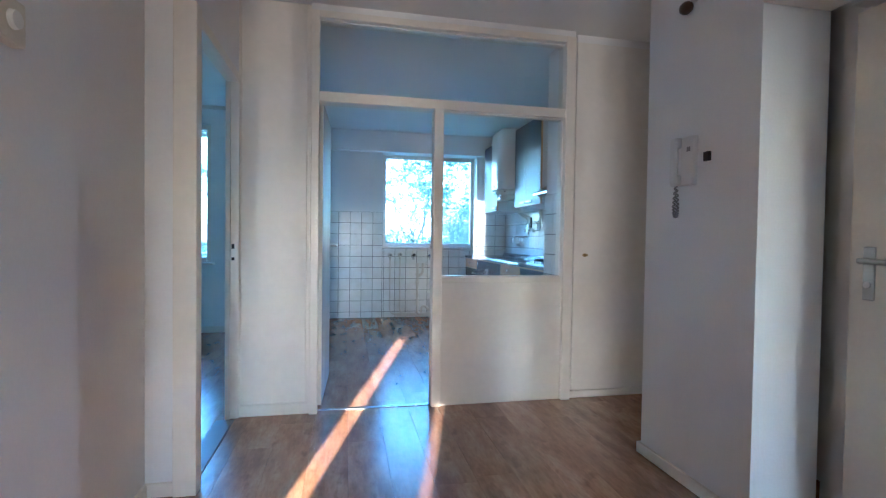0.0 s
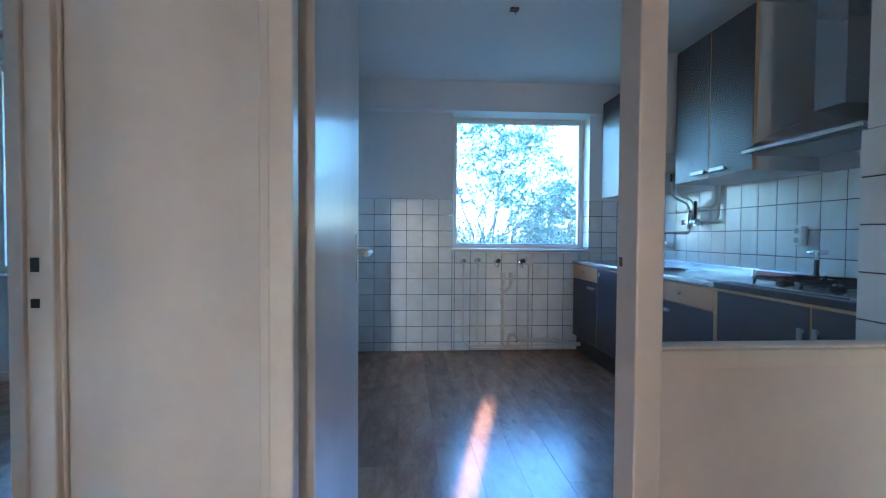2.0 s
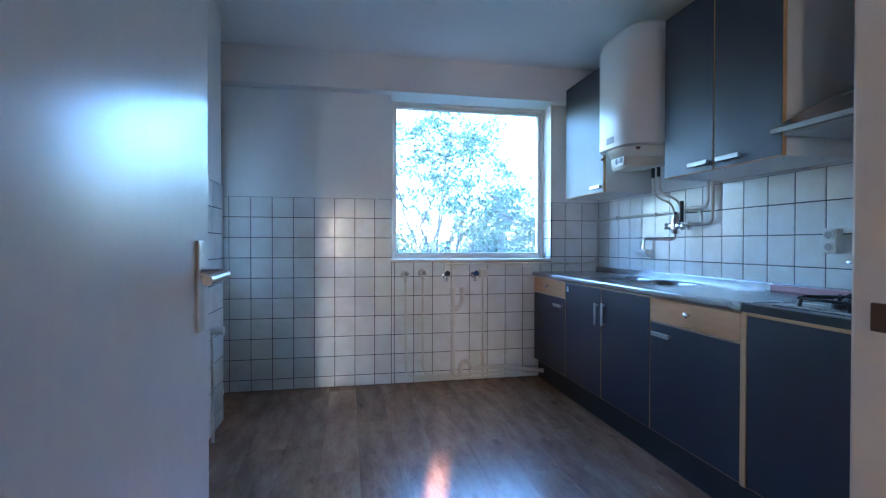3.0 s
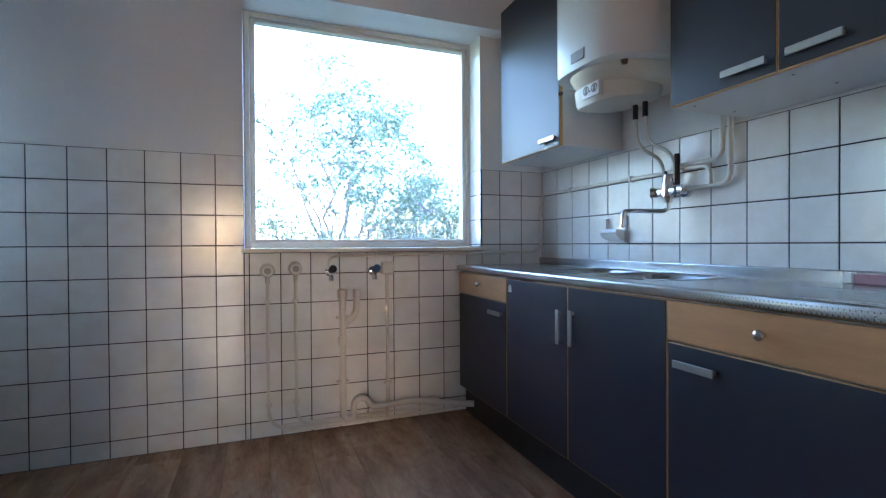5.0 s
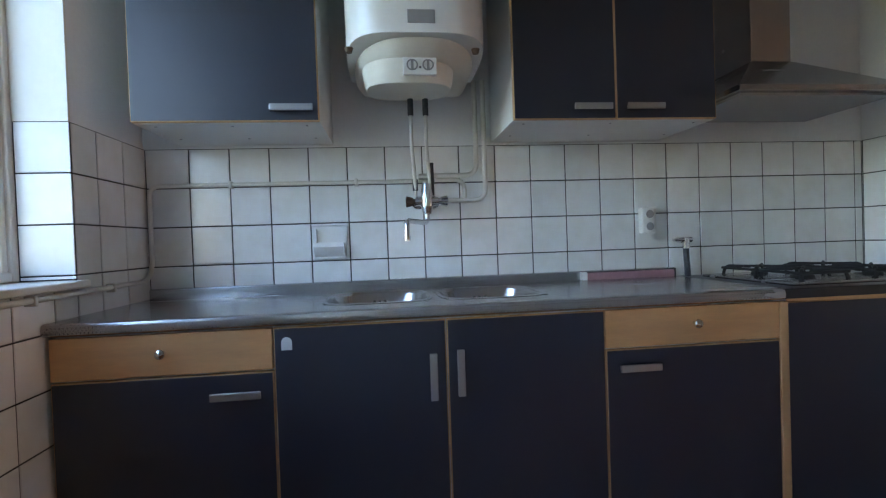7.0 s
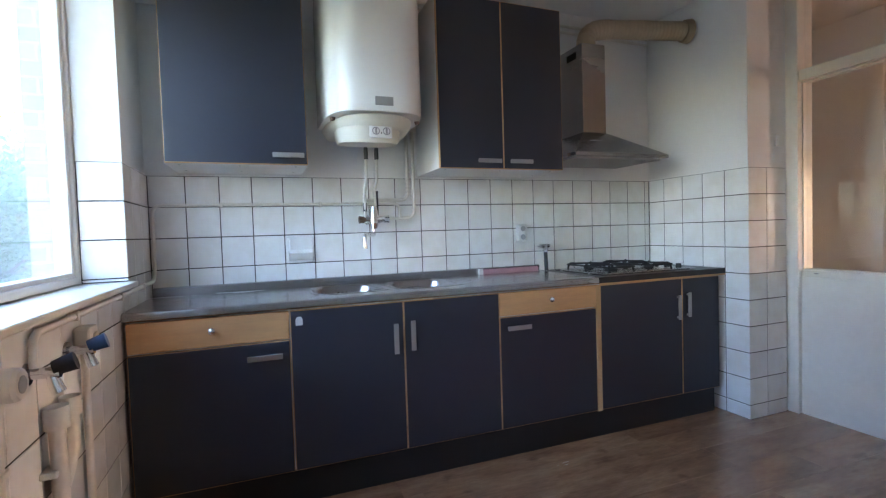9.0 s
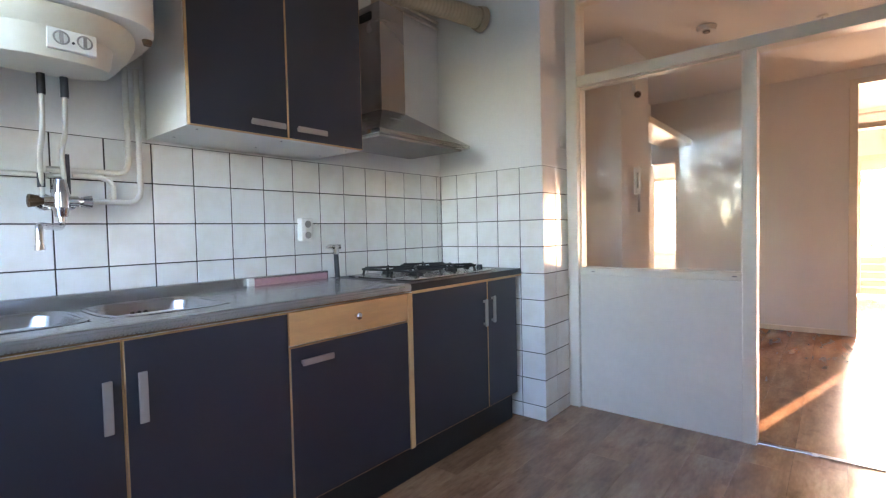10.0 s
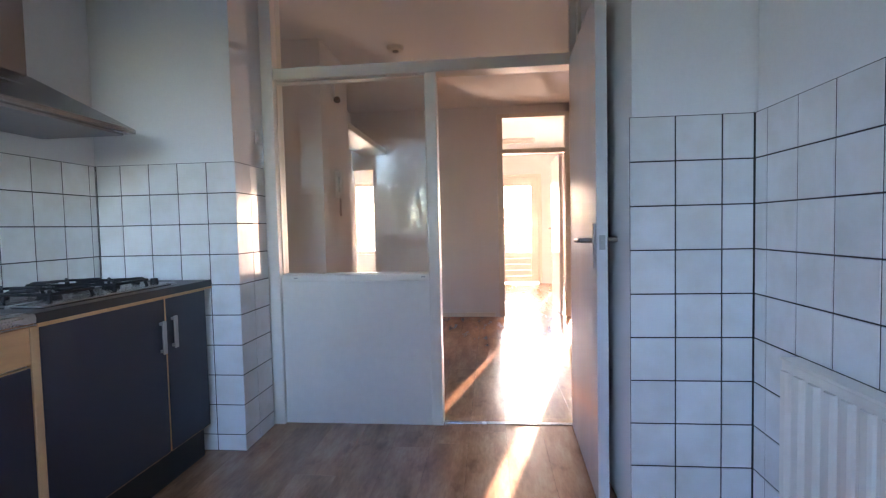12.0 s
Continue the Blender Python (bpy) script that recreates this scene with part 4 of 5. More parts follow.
part("conduit", tube(B(), [(1.362, 6.802, 0.83), (1.362, 6.802, 0.02)], 0.010), M_PVC, box, "", True)
part("clip", bx(B(), 1.342, 1.382, 6.786, 6.819, 0.213, 0.226, bevel=0.003), M_PVC, box)

drain = thing("waste_pipe", (1.3, 6.78, 0.1), "cream plastic appliance waste pipe with trap under the window", "pipe")
part("standpipe", tube(B(), [(1.112, 6.790, 0.745), (1.112, 6.785, 0.06), (1.165, 6.780, 0.045), (1.170, 6.780, 0.155), (1.235, 6.780, 0.160), (1.265, 6.780, 0.100), (1.50, 6.785, 0.105), (1.826, 6.66, 0.085)], 0.0175, 0.035, 14), M_PVC, drain, "", True)
part("branch", tube(B(), [(1.114, 6.788, 0.555), (1.185, 6.786, 0.615), (1.190, 6.786, 0.745)], 0.018, 0.04, 12), M_PVC, drain, "", True)
for a, b, r in (((1.112, 6.790, 0.752), (1.112, 6.789, 0.700), 0.026), ((1.190, 6.786, 0.752), (1.190, 6.786, 0.705), 0.023), ((1.112, 6.787, 0.50), (1.112, 6.787, 0.455), 0.026), ((1.60, 6.752, 0.10), (1.64, 6.735, 0.098), 0.026)):
    part("collar", cyl(B(), a, b, r, None, 14), M_PVC, drain, "", True)
for zz in (0.60, 0.25):
    part("clip", bx(B(), 1.08, 1.144, 6.785, 6.819, zz - 0.008, zz + 0.008, bevel=0.003), M_PVC, drain)
low = thing("floor_pipe", (1.2, 6.80, 0.03), "thin dusty pipes along the foot of the tiles", "pipe")
for k, zz in enumerate((0.025, 0.055)):
    part("pipe", tube(B(), [(0.80, 6.803, zz), (1.79, 6.803, zz)], 0.009), M_PIPE, low, "", True)


# ---- radiators ----
def radiator(name, x0, x1, z0, z1, label, m):
    """A panel radiator along local x with vertical ribs on its front (local -y)."""
    r = thing(name, (0, 0, 0), label, "radiator")
    bm = B()
    bx(bm, x0, x1, -0.012, 0.012, z0, z1, bevel=0.008)
    panel_ob = part("panel", bm, M_TRIM, r)
    n = int((x1 - x0) / 0.058)
    for k in range(n):
        c = x0 + 0.03 + k * (x1 - x0 - 0.06) / (n - 1)
        part("rib", prism(B(), [(c - 0.022, -0.011), (c - 0.018, -0.019), (c - 0.010, -0.024), (c + 0.010, -0.024), (c + 0.018, -0.019), (c + 0.022, -0.011)], "z", z0 + 0.03, z1 - 0.03), M_TRIM, panel_ob)
    part("top_grille", bx(B(), x0, x1, -0.015, 0.040, z1 - 0.004, z1 + 0.004, bevel=0.002), M_TRIM, r)
    for xx in (x0 + 0.12, x1 - 0.12):
        part("bracket", bx(B(), xx - 0.012, xx + 0.012, 0.012, 0.045, z0 + 0.05, z1 - 0.05), M_TRIM, r)
    r.matrix_world = m
    return r


rad = radiator("kitchen_radiator", 4.54, 5.60, 0.14, 0.700, "white ribbed panel radiator under the tiled wall", Matrix.Translation((W_WALL + 0.046, 0, 0)) @ Matrix.Rotation(radians(90), 4, "Z"))
vp = thing("radiator_valve", (W_WALL + 0.04, 5.86, 0.4), "white radiator valve and pipe beside the radiator", "valve")
part("pipe", tube(B(), [(W_WALL + 0.03, 5.66, 0.62), (W_WALL + 0.03, 5.90, 0.62), (W_WALL + 0.03, 5.90, 0.0)], 0.009, 0.02), M_PIPE, vp, "", True)
vb = B()
cyl(vb, (W_WALL + 0.03, 5.86, 0.62), (W_WALL + 0.10, 5.86, 0.62), 0.018, 0.024, 12)
part("knob", vb, M_WHITE_PL, vp, "", True)
radiator("living_radiator", -2.62, -1.50, 0.10, 0.69, "white panel radiator under the living room window", Matrix.Translation((0, LY - 0.05, 0)))

# kitchen balcony door
bal = thing("door_2", (W_RECESS, 6.52, 0), "white glazed balcony door in a recess", "door", kind="structure")
frame_bars("door_frame", [(W_RECESS - 0.02, W_RECESS + 0.03, 6.25, 6.30, 0, 2.02), (W_RECESS - 0.02, W_RECESS + 0.03, 6.735, 6.79, 0, 2.02), (W_RECESS - 0.02, W_RECESS + 0.03, 6.30, 6.735, 1.95, 2.02)], M_TRIM, bal)
frame_bars("leaf_rail", [(W_RECESS - 0.035, W_RECESS + 0.005, 6.30, 6.38, 0.04, 1.95), (W_RECESS - 0.035, W_RECESS + 0.005, 6.655, 6.735, 0.04, 1.95), (W_RECESS - 0.035, W_RECESS + 0.005, 6.38, 6.655, 1.86, 1.95)], M_TRIM, bal)
part("lower_panel", bx(B(), W_RECESS - 0.03, W_RECESS, 6.38, 6.655, 0.04, 0.80), M_TRIM, bal)
pane("pane", bal, W_RECESS - 0.018, W_RECESS - 0.014, 6.38, 6.655, 0.80, 1.86)
part("door_sill", bx(B(), W_RECESS - 0.06, W_RECESS + 0.05, 6.25, 6.80, 0, 0.04, bevel=0.004), M_TRIM, bal)

# small fittings in the kitchen
sw = thing("light_switch", (1.655, 3.48, 1.60), "flat white switch plate on the pier", "switch")
part("plate", bx(B(), 1.652, 1.6605, 3.445, 3.515, 1.565, 1.635, bevel=0.003), M_WHITE_PL, sw)
part("rocker", bx(B(), 1.648, 1.653, 3.458, 3.502, 1.578, 1.622, bevel=0.002), M_WHITE_PL, sw)
hook = thing("ceiling_outlet", (0.862, 5.3, CEIL), "small dark ceiling lamp outlet with wire", "ceiling outlet")
ob = B()
bx(ob, 0.835, 0.89, 5.28, 5.32, CEIL - 0.018, CEIL - 0.001, bevel=0.004)
part("block", ob, M_BROWN, hook)
part("wire", tube(B(), [(0.862, 5.30, CEIL - 0.015), (0.875, 5.31, CEIL - 0.035)], 0.003), M_BLACK, hook)


# ---- hall ----
intercom = thing("intercom", (1.655, 2.175, 1.35), "white wall intercom handset with hanging cord", "intercom")
part("base", bx(B(), 1.628, 1.656, 2.118, 2.20, 1.350, 1.570, bevel=0.006), M_WHITE_PL, intercom)
hs = B()
bx(hs, 1.596, 1.628, 2.185, 2.228, 1.350, 1.400, bevel=0.008)
bx(hs, 1.596, 1.628, 2.185, 2.228, 1.520, 1.568, bevel=0.008)
bx(hs, 1.590, 1.612, 2.188, 2.225, 1.36, 1.56, bevel=0.008)
part("handset", hs, M_WHITE_PL, intercom)
cd = B()
pts = []
for k in range(90):
    u = k / 89
    ang = math.pi * 2 * u
    pts.append((1.615 + 0.006 * math.cos(k * 1.4), 2.205 - 0.012 * math.sin(ang) + 0.006 * math.sin(k * 1.4), 1.35 - 0.14 * math.sin(math.pi * u)))
tube(cd, pts, 0.0035, 0.001, 6)
part("cord", cd, M_GREY, intercom, "dark coiled cord", True)
part("button", bx(B(), 1.625, 1.630, 2.135, 2.155, 1.50, 1.52), M_GREY, intercom)
sq = thing("wall_bracket", (1.65, 2.058, 1.46), "small dark square bracket on the wall", "bracket")
part("plate", bx(B(), 1.640, 1.656, 2.040, 2.072, 1.445, 1.485, bevel=0.003), M_RUBBER, sq)
bell = thing("door_chime", (1.64, 2.19, 2.14), "brown door chime with white cover high on the wall", "chime")
part("cover", bx(B(), 1.625, 1.656, 2.14, 2.22, 2.16, 2.26, bevel=0.006), M_WHITE_PL, bell)
sp = B()
sphere(sp, (1.625, 2.18, 2.145), 0.035, (0.8, 1, 0.8))
part("bell", sp, M_BROWN, bell, "brown round bell", True)

sk = thing("skirting_board", (1.65, 2.14, 0), "white painted skirting board along the pillar", "skirting", kind="structure")
part("board", bx(B(), 1.638, 1.655, 1.80, 2.495, 0, 0.055, bevel=0.004), M_TRIM, sk)
part("board", bx(B(), 1.638, 1.962, 2.480, 2.496, 0, 0.055, bevel=0.004), M_TRIM, sk)
sk2 = thing("skirting_board", (-0.58, 2.44, 0), "white painted skirting board beside the living room door", "skirting", kind="structure")
part("board", bx(B(), -0.673, -0.50, 2.435, 2.450, 0, 0.06, bevel=0.004), M_TRIM, sk2)
part("board", bx(B(), -0.673, -0.658, 1.80, 2.435, 0, 0.06, bevel=0.004), M_TRIM, sk2)
sk3 = thing("skirting_board", (1.0, 0.21, 0), "white painted skirting board along the hall wall", "skirting", kind="structure")
part("board", bx(B(), 0.36, 1.72, 0.20, 0.215, 0, 0.05, bevel=0.004), M_TRIM, sk3)

jamb = thing("door_frame", (-0.52, 2.9, 0), "white painted wooden frame of the living room doorway", "door frame", kind="structure")
frame_bars("jamb", [(-0.56, -0.468, 2.425, 2.500, 0, 2.06), (-0.56, -0.482, 3.300, 3.331, 0, 2.06), (-0.56, -0.485, 2.50, 3.300, 2.005, 2.06)], M_TRIM, jamb)
frame_bars("stop", [(-0.558, -0.530, 3.288, 3.300, 0, 2.005), (-0.558, -0.530, 2.50, 2.512, 0, 2.005)], M_TRIM, jamb, 0.002)
for zz, h in ((1.02, 0.028), (0.95, 0.018)):
    part("strike_hole", bx(B(), -0.524, -0.508, 3.2985, 3.3005, zz, zz + h), M_BLACK, jamb)
part("threshold", bx(B(), -0.60, -0.50, 2.50, 3.275, -0.002, 0.006, bevel=0.002), M_BROWN, jamb)

entrance = thing("door_3", (1.96, 1.3, 0), "cream painted entrance door with metal handle plate, slightly ajar", "door", kind="structure")
part("leaf", bx(B(), 1.955, 1.995, 0.88, 1.695, 0.01, 1.935, bevel=0.003), M_CREAM, entrance)
part("handle_plate", bx(B(), 1.948, 1.956, 1.605, 1.645, 0.90, 1.09, bevel=0.004), M_HANDLE, entrance)
hb = B()
cyl(hb, (1.950, 1.625, 1.04), (1.905, 1.625, 1.04), 0.010)
tube(hb, [(1.905, 1.625, 1.04), (1.90, 1.60, 1.04), (1.905, 1.50, 1.036)], 0.010, 0.02)
part("handle", hb, M_HANDLE, entrance, "", True)
kb = B()
cyl(kb, (1.949, 1.625, 0.955), (1.940, 1.625, 0.955), 0.012)
part("lock_cylinder", kb, M_CHROME, entrance, "", True)
head = thing("entrance_soffit", (1.8, 1.3, 2.05), "white boxed soffit over the entrance", "soffit", kind="structure")
part("soffit", bx(B(), 1.64, 1.953, 0.25, 1.797, 1.985, 2.05, bevel=0.012), M_TRIM, head)

smoke = thing("smoke_detector", (1.128, 2.22, CEIL), "round white smoke detector on the hall ceiling", "smoke detector")
sb = B()
cyl(sb, (1.128, 2.22, CEIL - 0.001), (1.128, 2.22, CEIL - 0.032), 0.068, 0.058, 24)
part("cover", sb, M_WHITE_PL, smoke, "", True)
sb = B()
cyl(sb, (1.128, 2.22, CEIL - 0.032), (1.128, 2.22, CEIL - 0.042), 0.025, 0.022, 16)
part("grille", sb, M_GREY, smoke, "", True)

wh = thing("wall_hook", (2.29, 3.27, 0.49), "small worn brass hook low on the hall wall", "hook")
hb = B()
cyl(hb, (2.301, 3.27, 0.49), (2.285, 3.27, 0.49), 0.010)
tube(hb, [(2.286, 3.27, 0.49), (2.270, 3.27, 0.485), (2.266, 3.27, 0.505)], 0.004, 0.01, 8)
part("hook", hb, M_BRASS, wh, "", True)

mark = thing("ceiling_rose", (0.48, 1.87, CEIL), "small flat white ceiling rose in the hall", "ceiling outlet")
cb = B()
cyl(cb, (0.48, 1.87, CEIL - 0.001), (0.48, 1.87, CEIL - 0.012), 0.036, 0.030, 20)
part("cover", cb, M_WHITE_PL, mark, "", True)
part("wire", tube(B(), [(0.48, 1.87, CEIL - 0.010), (0.49, 1.875, CEIL - 0.045)], 0.003), M_BLACK, mark, "short black wire")

thermo = thing("thermostat", (-0.59, 1.5, 1.56), "small cream thermostat box on the hall wall", "thermostat")
part("housing", bx(B(), -0.602, -0.570, 1.44, 1.535, 1.51, 1.61, bevel=0.008), M_IVORY, thermo)
part("dial", cyl(B(), (-0.571, 1.487, 1.56), (-0.560, 1.487, 1.56), 0.022, 0.019, 20), M_WHITE_PL, thermo, "", True)

# tall door frame to the south room
south = thing("door_frame", (-0.1, 0.15, 0), "white painted tall door frame with glazed transom", "door frame", kind="structure")
frame_bars("jamb", [(0.245, 0.31, 0.08, 0.22, 0, 2.42), (-0.55, -0.485, 0.08, 0.22, 0, 2.42), (-0.485, 0.245, 0.08, 0.22, 2.37, 2.42), (-0.485, 0.245, 0.09, 0.21, 1.955, 2.005)], M_TRIM, south)
pane("transom_glass", south, -0.485, 0.245, 0.148, 0.152, 2.005, 2.37)
sdoor = thing("door_4", (-0.47, 0.1, 0), "open white door swung into the south room", "door", kind="structure")
sl = part("leaf", bx(B(), -0.470, -0.430, -0.66, 0.07, 0.01, 1.95, bevel=0.003), M_DOOR, sdoor)
hb = B()
lever(hb, 1, -0.430, -0.60, 1.05, 0.11, 1)
part("handle", hb, M_HANDLE, sdoor, "", True)
gd = thing("door_5", (-0.12, -3.1, 0), "white balcony door with tall glass pane and boarded foot", "door", kind="structure")
frame_bars("frame", [(-0.56, -0.50, -3.22, -3.08, 0, 2.05), (0.26, 0.32, -3.22, -3.08, 0, 2.05), (-0.50, 0.26, -3.22, -3.08, 1.99, 2.05)], M_TRIM, gd)
frame_bars("leaf_rail", [(-0.50, -0.37, -3.17, -3.12, 0.03, 1.99), (0.125, 0.26, -3.17, -3.12, 0.03, 1.99), (-0.37, 0.125, -3.17, -3.12, 1.83, 1.99), (-0.37, 0.125, -3.17, -3.12, 0.48, 0.585)], M_TRIM, gd)
for k in range(4):
    part("board", bx(B(), -0.37, 0.125, -3.16, -3.125, 0.03 + k * 0.1125, 0.138 + k * 0.1125, bevel=0.005), M_TRIM, gd)
pane("pane", gd, -0.37, 0.125, -3.147, -3.143, 0.585, 1.83)
# framed slots, added out of view, that shape the two sun strips
for x0, x1, top in ((-1.75, -1.38, 1.818), (-0.968, -0.870, 1.383)):
    window("sun_slot", x0 + 0.002, x1 - 0.002, 0.122, top, -3.20, -3.14, 0.029, "unseen white-framed slot added to cut a sun strip on the floor")
window("window_4", 2.152, 3.038, 0.602, 1.968, -3.20, -3.12, 0.06, "white-framed window of the east room")
tubelamp = thing("tube_lamp", (0.0, -1.9, CEIL), "white tube lamp under the south room ceiling", "lamp")
part("housing", bx(B(), -0.35, 0.25, -2.05, -1.97, CEIL - 0.05, CEIL - 0.001, bevel=0.004), M_WHITE_PL, tubelamp)
tb = B()
cyl(tb, (-0.33, -2.01, CEIL - 0.07), (0.23, -2.01, CEIL - 0.07), 0.018)
part("tube", tb, M_WHITE_PL, tubelamp, "", True)

# living room window wall
window_2 = window("window_2", -2.848, -1.352, 0.792, 2.338, LY + 0.06, LY + 0.14, 0.055, "wide white-framed living room window")
part("window_sill", bx(B(), -2.90, -1.30, LY - 0.09, LY + 0.06, 0.765, 0.790, bevel=0.005), M_TRIM, window_2)
ld = thing("door_6", (-3.2, LY + 0.1, 0), "white glazed balcony door with transom light", "door", kind="structure")
frame_bars("frame", [(-3.45, -3.40, LY + 0.05, LY + 0.15, 0, 2.34), (-3.0, -2.952, LY + 0.05, LY + 0.15, 0, 2.34), (-3.40, -3.0, LY + 0.05, LY + 0.15, 2.28, 2.34), (-3.40, -3.0, LY + 0.05, LY + 0.15, 2.02, 2.10)], M_TRIM, ld)
part("lower_panel", bx(B(), -3.40, -3.0, LY + 0.08, LY + 0.12, 0.02, 0.80, bevel=0.004), M_TRIM, ld)
frame_bars("leaf_rail", [(-3.40, -3.33, LY + 0.07, LY + 0.13, 0.80, 2.02), (-3.07, -3.0, LY + 0.07, LY + 0.13, 0.80, 2.02), (-3.33, -3.07, LY + 0.07, LY + 0.13, 1.90, 2.02)], M_TRIM, ld)
pane("pane", ld, -3.33, -3.07, LY + 0.098, LY + 0.102, 0.80, 1.90)
pane("transom_glass", ld, -3.40, -3.0, LY + 0.098, LY + 0.102, 2.10, 2.28)
rail = thing("curtain_rail", (-2.4, LY - 0.06, 2.45), "white double curtain rail under the living room ceiling", "curtain rail")
for dy in (0.06, 0.10):
    part("rail", bx(B(), -4.1, -0.9, LY - dy - 0.012, LY - dy + 0.012, CEIL - 0.03, CEIL - 0.001, bevel=0.003), M_TRIM, rail)
lsk = thing("skirting_board", (-2.4, LY - 0.01, 0), "white painted skirting board under the living room window", "skirting", kind="structure")
part("board", bx(B(), -4.2, -0.82, LY - 0.016, LY, 0, 0.07, bevel=0.004), M_TRIM, lsk)

rl = thing("balcony_railing", (-2.4, 7.05, 0), "pale painted balcony railing outside the window", "railing")
for zz in (0.98, 0.84, 0.5, 0.16):
    part("bar", bx(B(), -4.2, W_RECESS - 0.1, 7.03, 7.07, zz - 0.02, zz + 0.02, bevel=0.004), M_RAIL, rl)
for k in range(5):
    part("post", bx(B(), -4.1 + k * 0.83, -4.06 + k * 0.83, 7.03, 7.07, -0.02, 0.96, bevel=0.003), M_RAIL, rl)
scr = thing("balcony_screen", (-3.9, 7.02, 0), "pale frosted privacy screen at the end of the balcony", "screen")
part("panel", bx(B(), -4.18, -3.66, 7.008, 7.022, 0.06, 2.36), M_FROST, scr, "pale blue-white frosted panel")
frame_bars("screen_frame", [(-4.2, -4.18, 7.0, 7.028, 0, 2.384), (-3.66, -3.63, 7.0, 7.028, 0, 2.384), (-4.18, -3.66, 7.0, 7.028, 0.02, 0.06), (-4.18, -3.66, 7.0, 7.028, 2.36, 2.384)], M_RAIL, scr, 0.003)
rs = thing("balcony_railing", (0, -4.2, 0), "white barred balcony railing outside the south room", "railing")
part("top_bar", bx(B(), -1.0, 1.2, -4.22, -4.18, 0.92, 0.96, bevel=0.004), M_RAIL, rs)
part("bottom_bar", bx(B(), -1.0, 1.2, -4.22, -4.18, -0.03, 0.01, bevel=0.004), M_RAIL, rs)
for k in range(21):
    part("baluster", bx(B(), -0.99 + k * 0.108, -0.97 + k * 0.108, -4.21, -4.19, 0.01, 0.92), M_RAIL, rs)
structure("balcony_slab", [(-1.0, 1.2, -4.25, -3.26, -0.25, -0.03)], M_CONCRETE, "grey concrete balcony slab", "floor")


# ---- outdoors ----
gm = B()
bx(gm, -400, 400, -400, 400, -3.6, -3.2)
tagged(part("ground", gm, M_GRASS), "flat green lawn below the flat", "ground", kind="structure")


def stick(verts, faces, a, b, r0, r1, n=6):
    """Add one tapered length of wood to the lists."""
    d = (b - a).normalized()
    side = d.cross(Vector((0.31, 0.17, 0.93)) if abs(d.z) < 0.9 else Vector((1, 0, 0))).normalized()
    up = side.cross(d)
    i = len(verts)
    for p, r in ((a, r0), (b, r1)):
        for k in range(n):
            w = 2 * math.pi * k / n
            verts.append(p + (side * math.cos(w) + up * math.sin(w)) * r)
    for k in range(n):
        faces.append((i + k, i + (k + 1) % n, i + n + (k + 1) % n, i + n + k))


def lists_part(name, verts, faces, material, parent):
    mesh = bpy.data.meshes.new(name)
    mesh.from_pydata(verts, [], faces)
    mesh.materials.append(material)
    ob = new(name, mesh)
    ob.parent = parent
    return ob


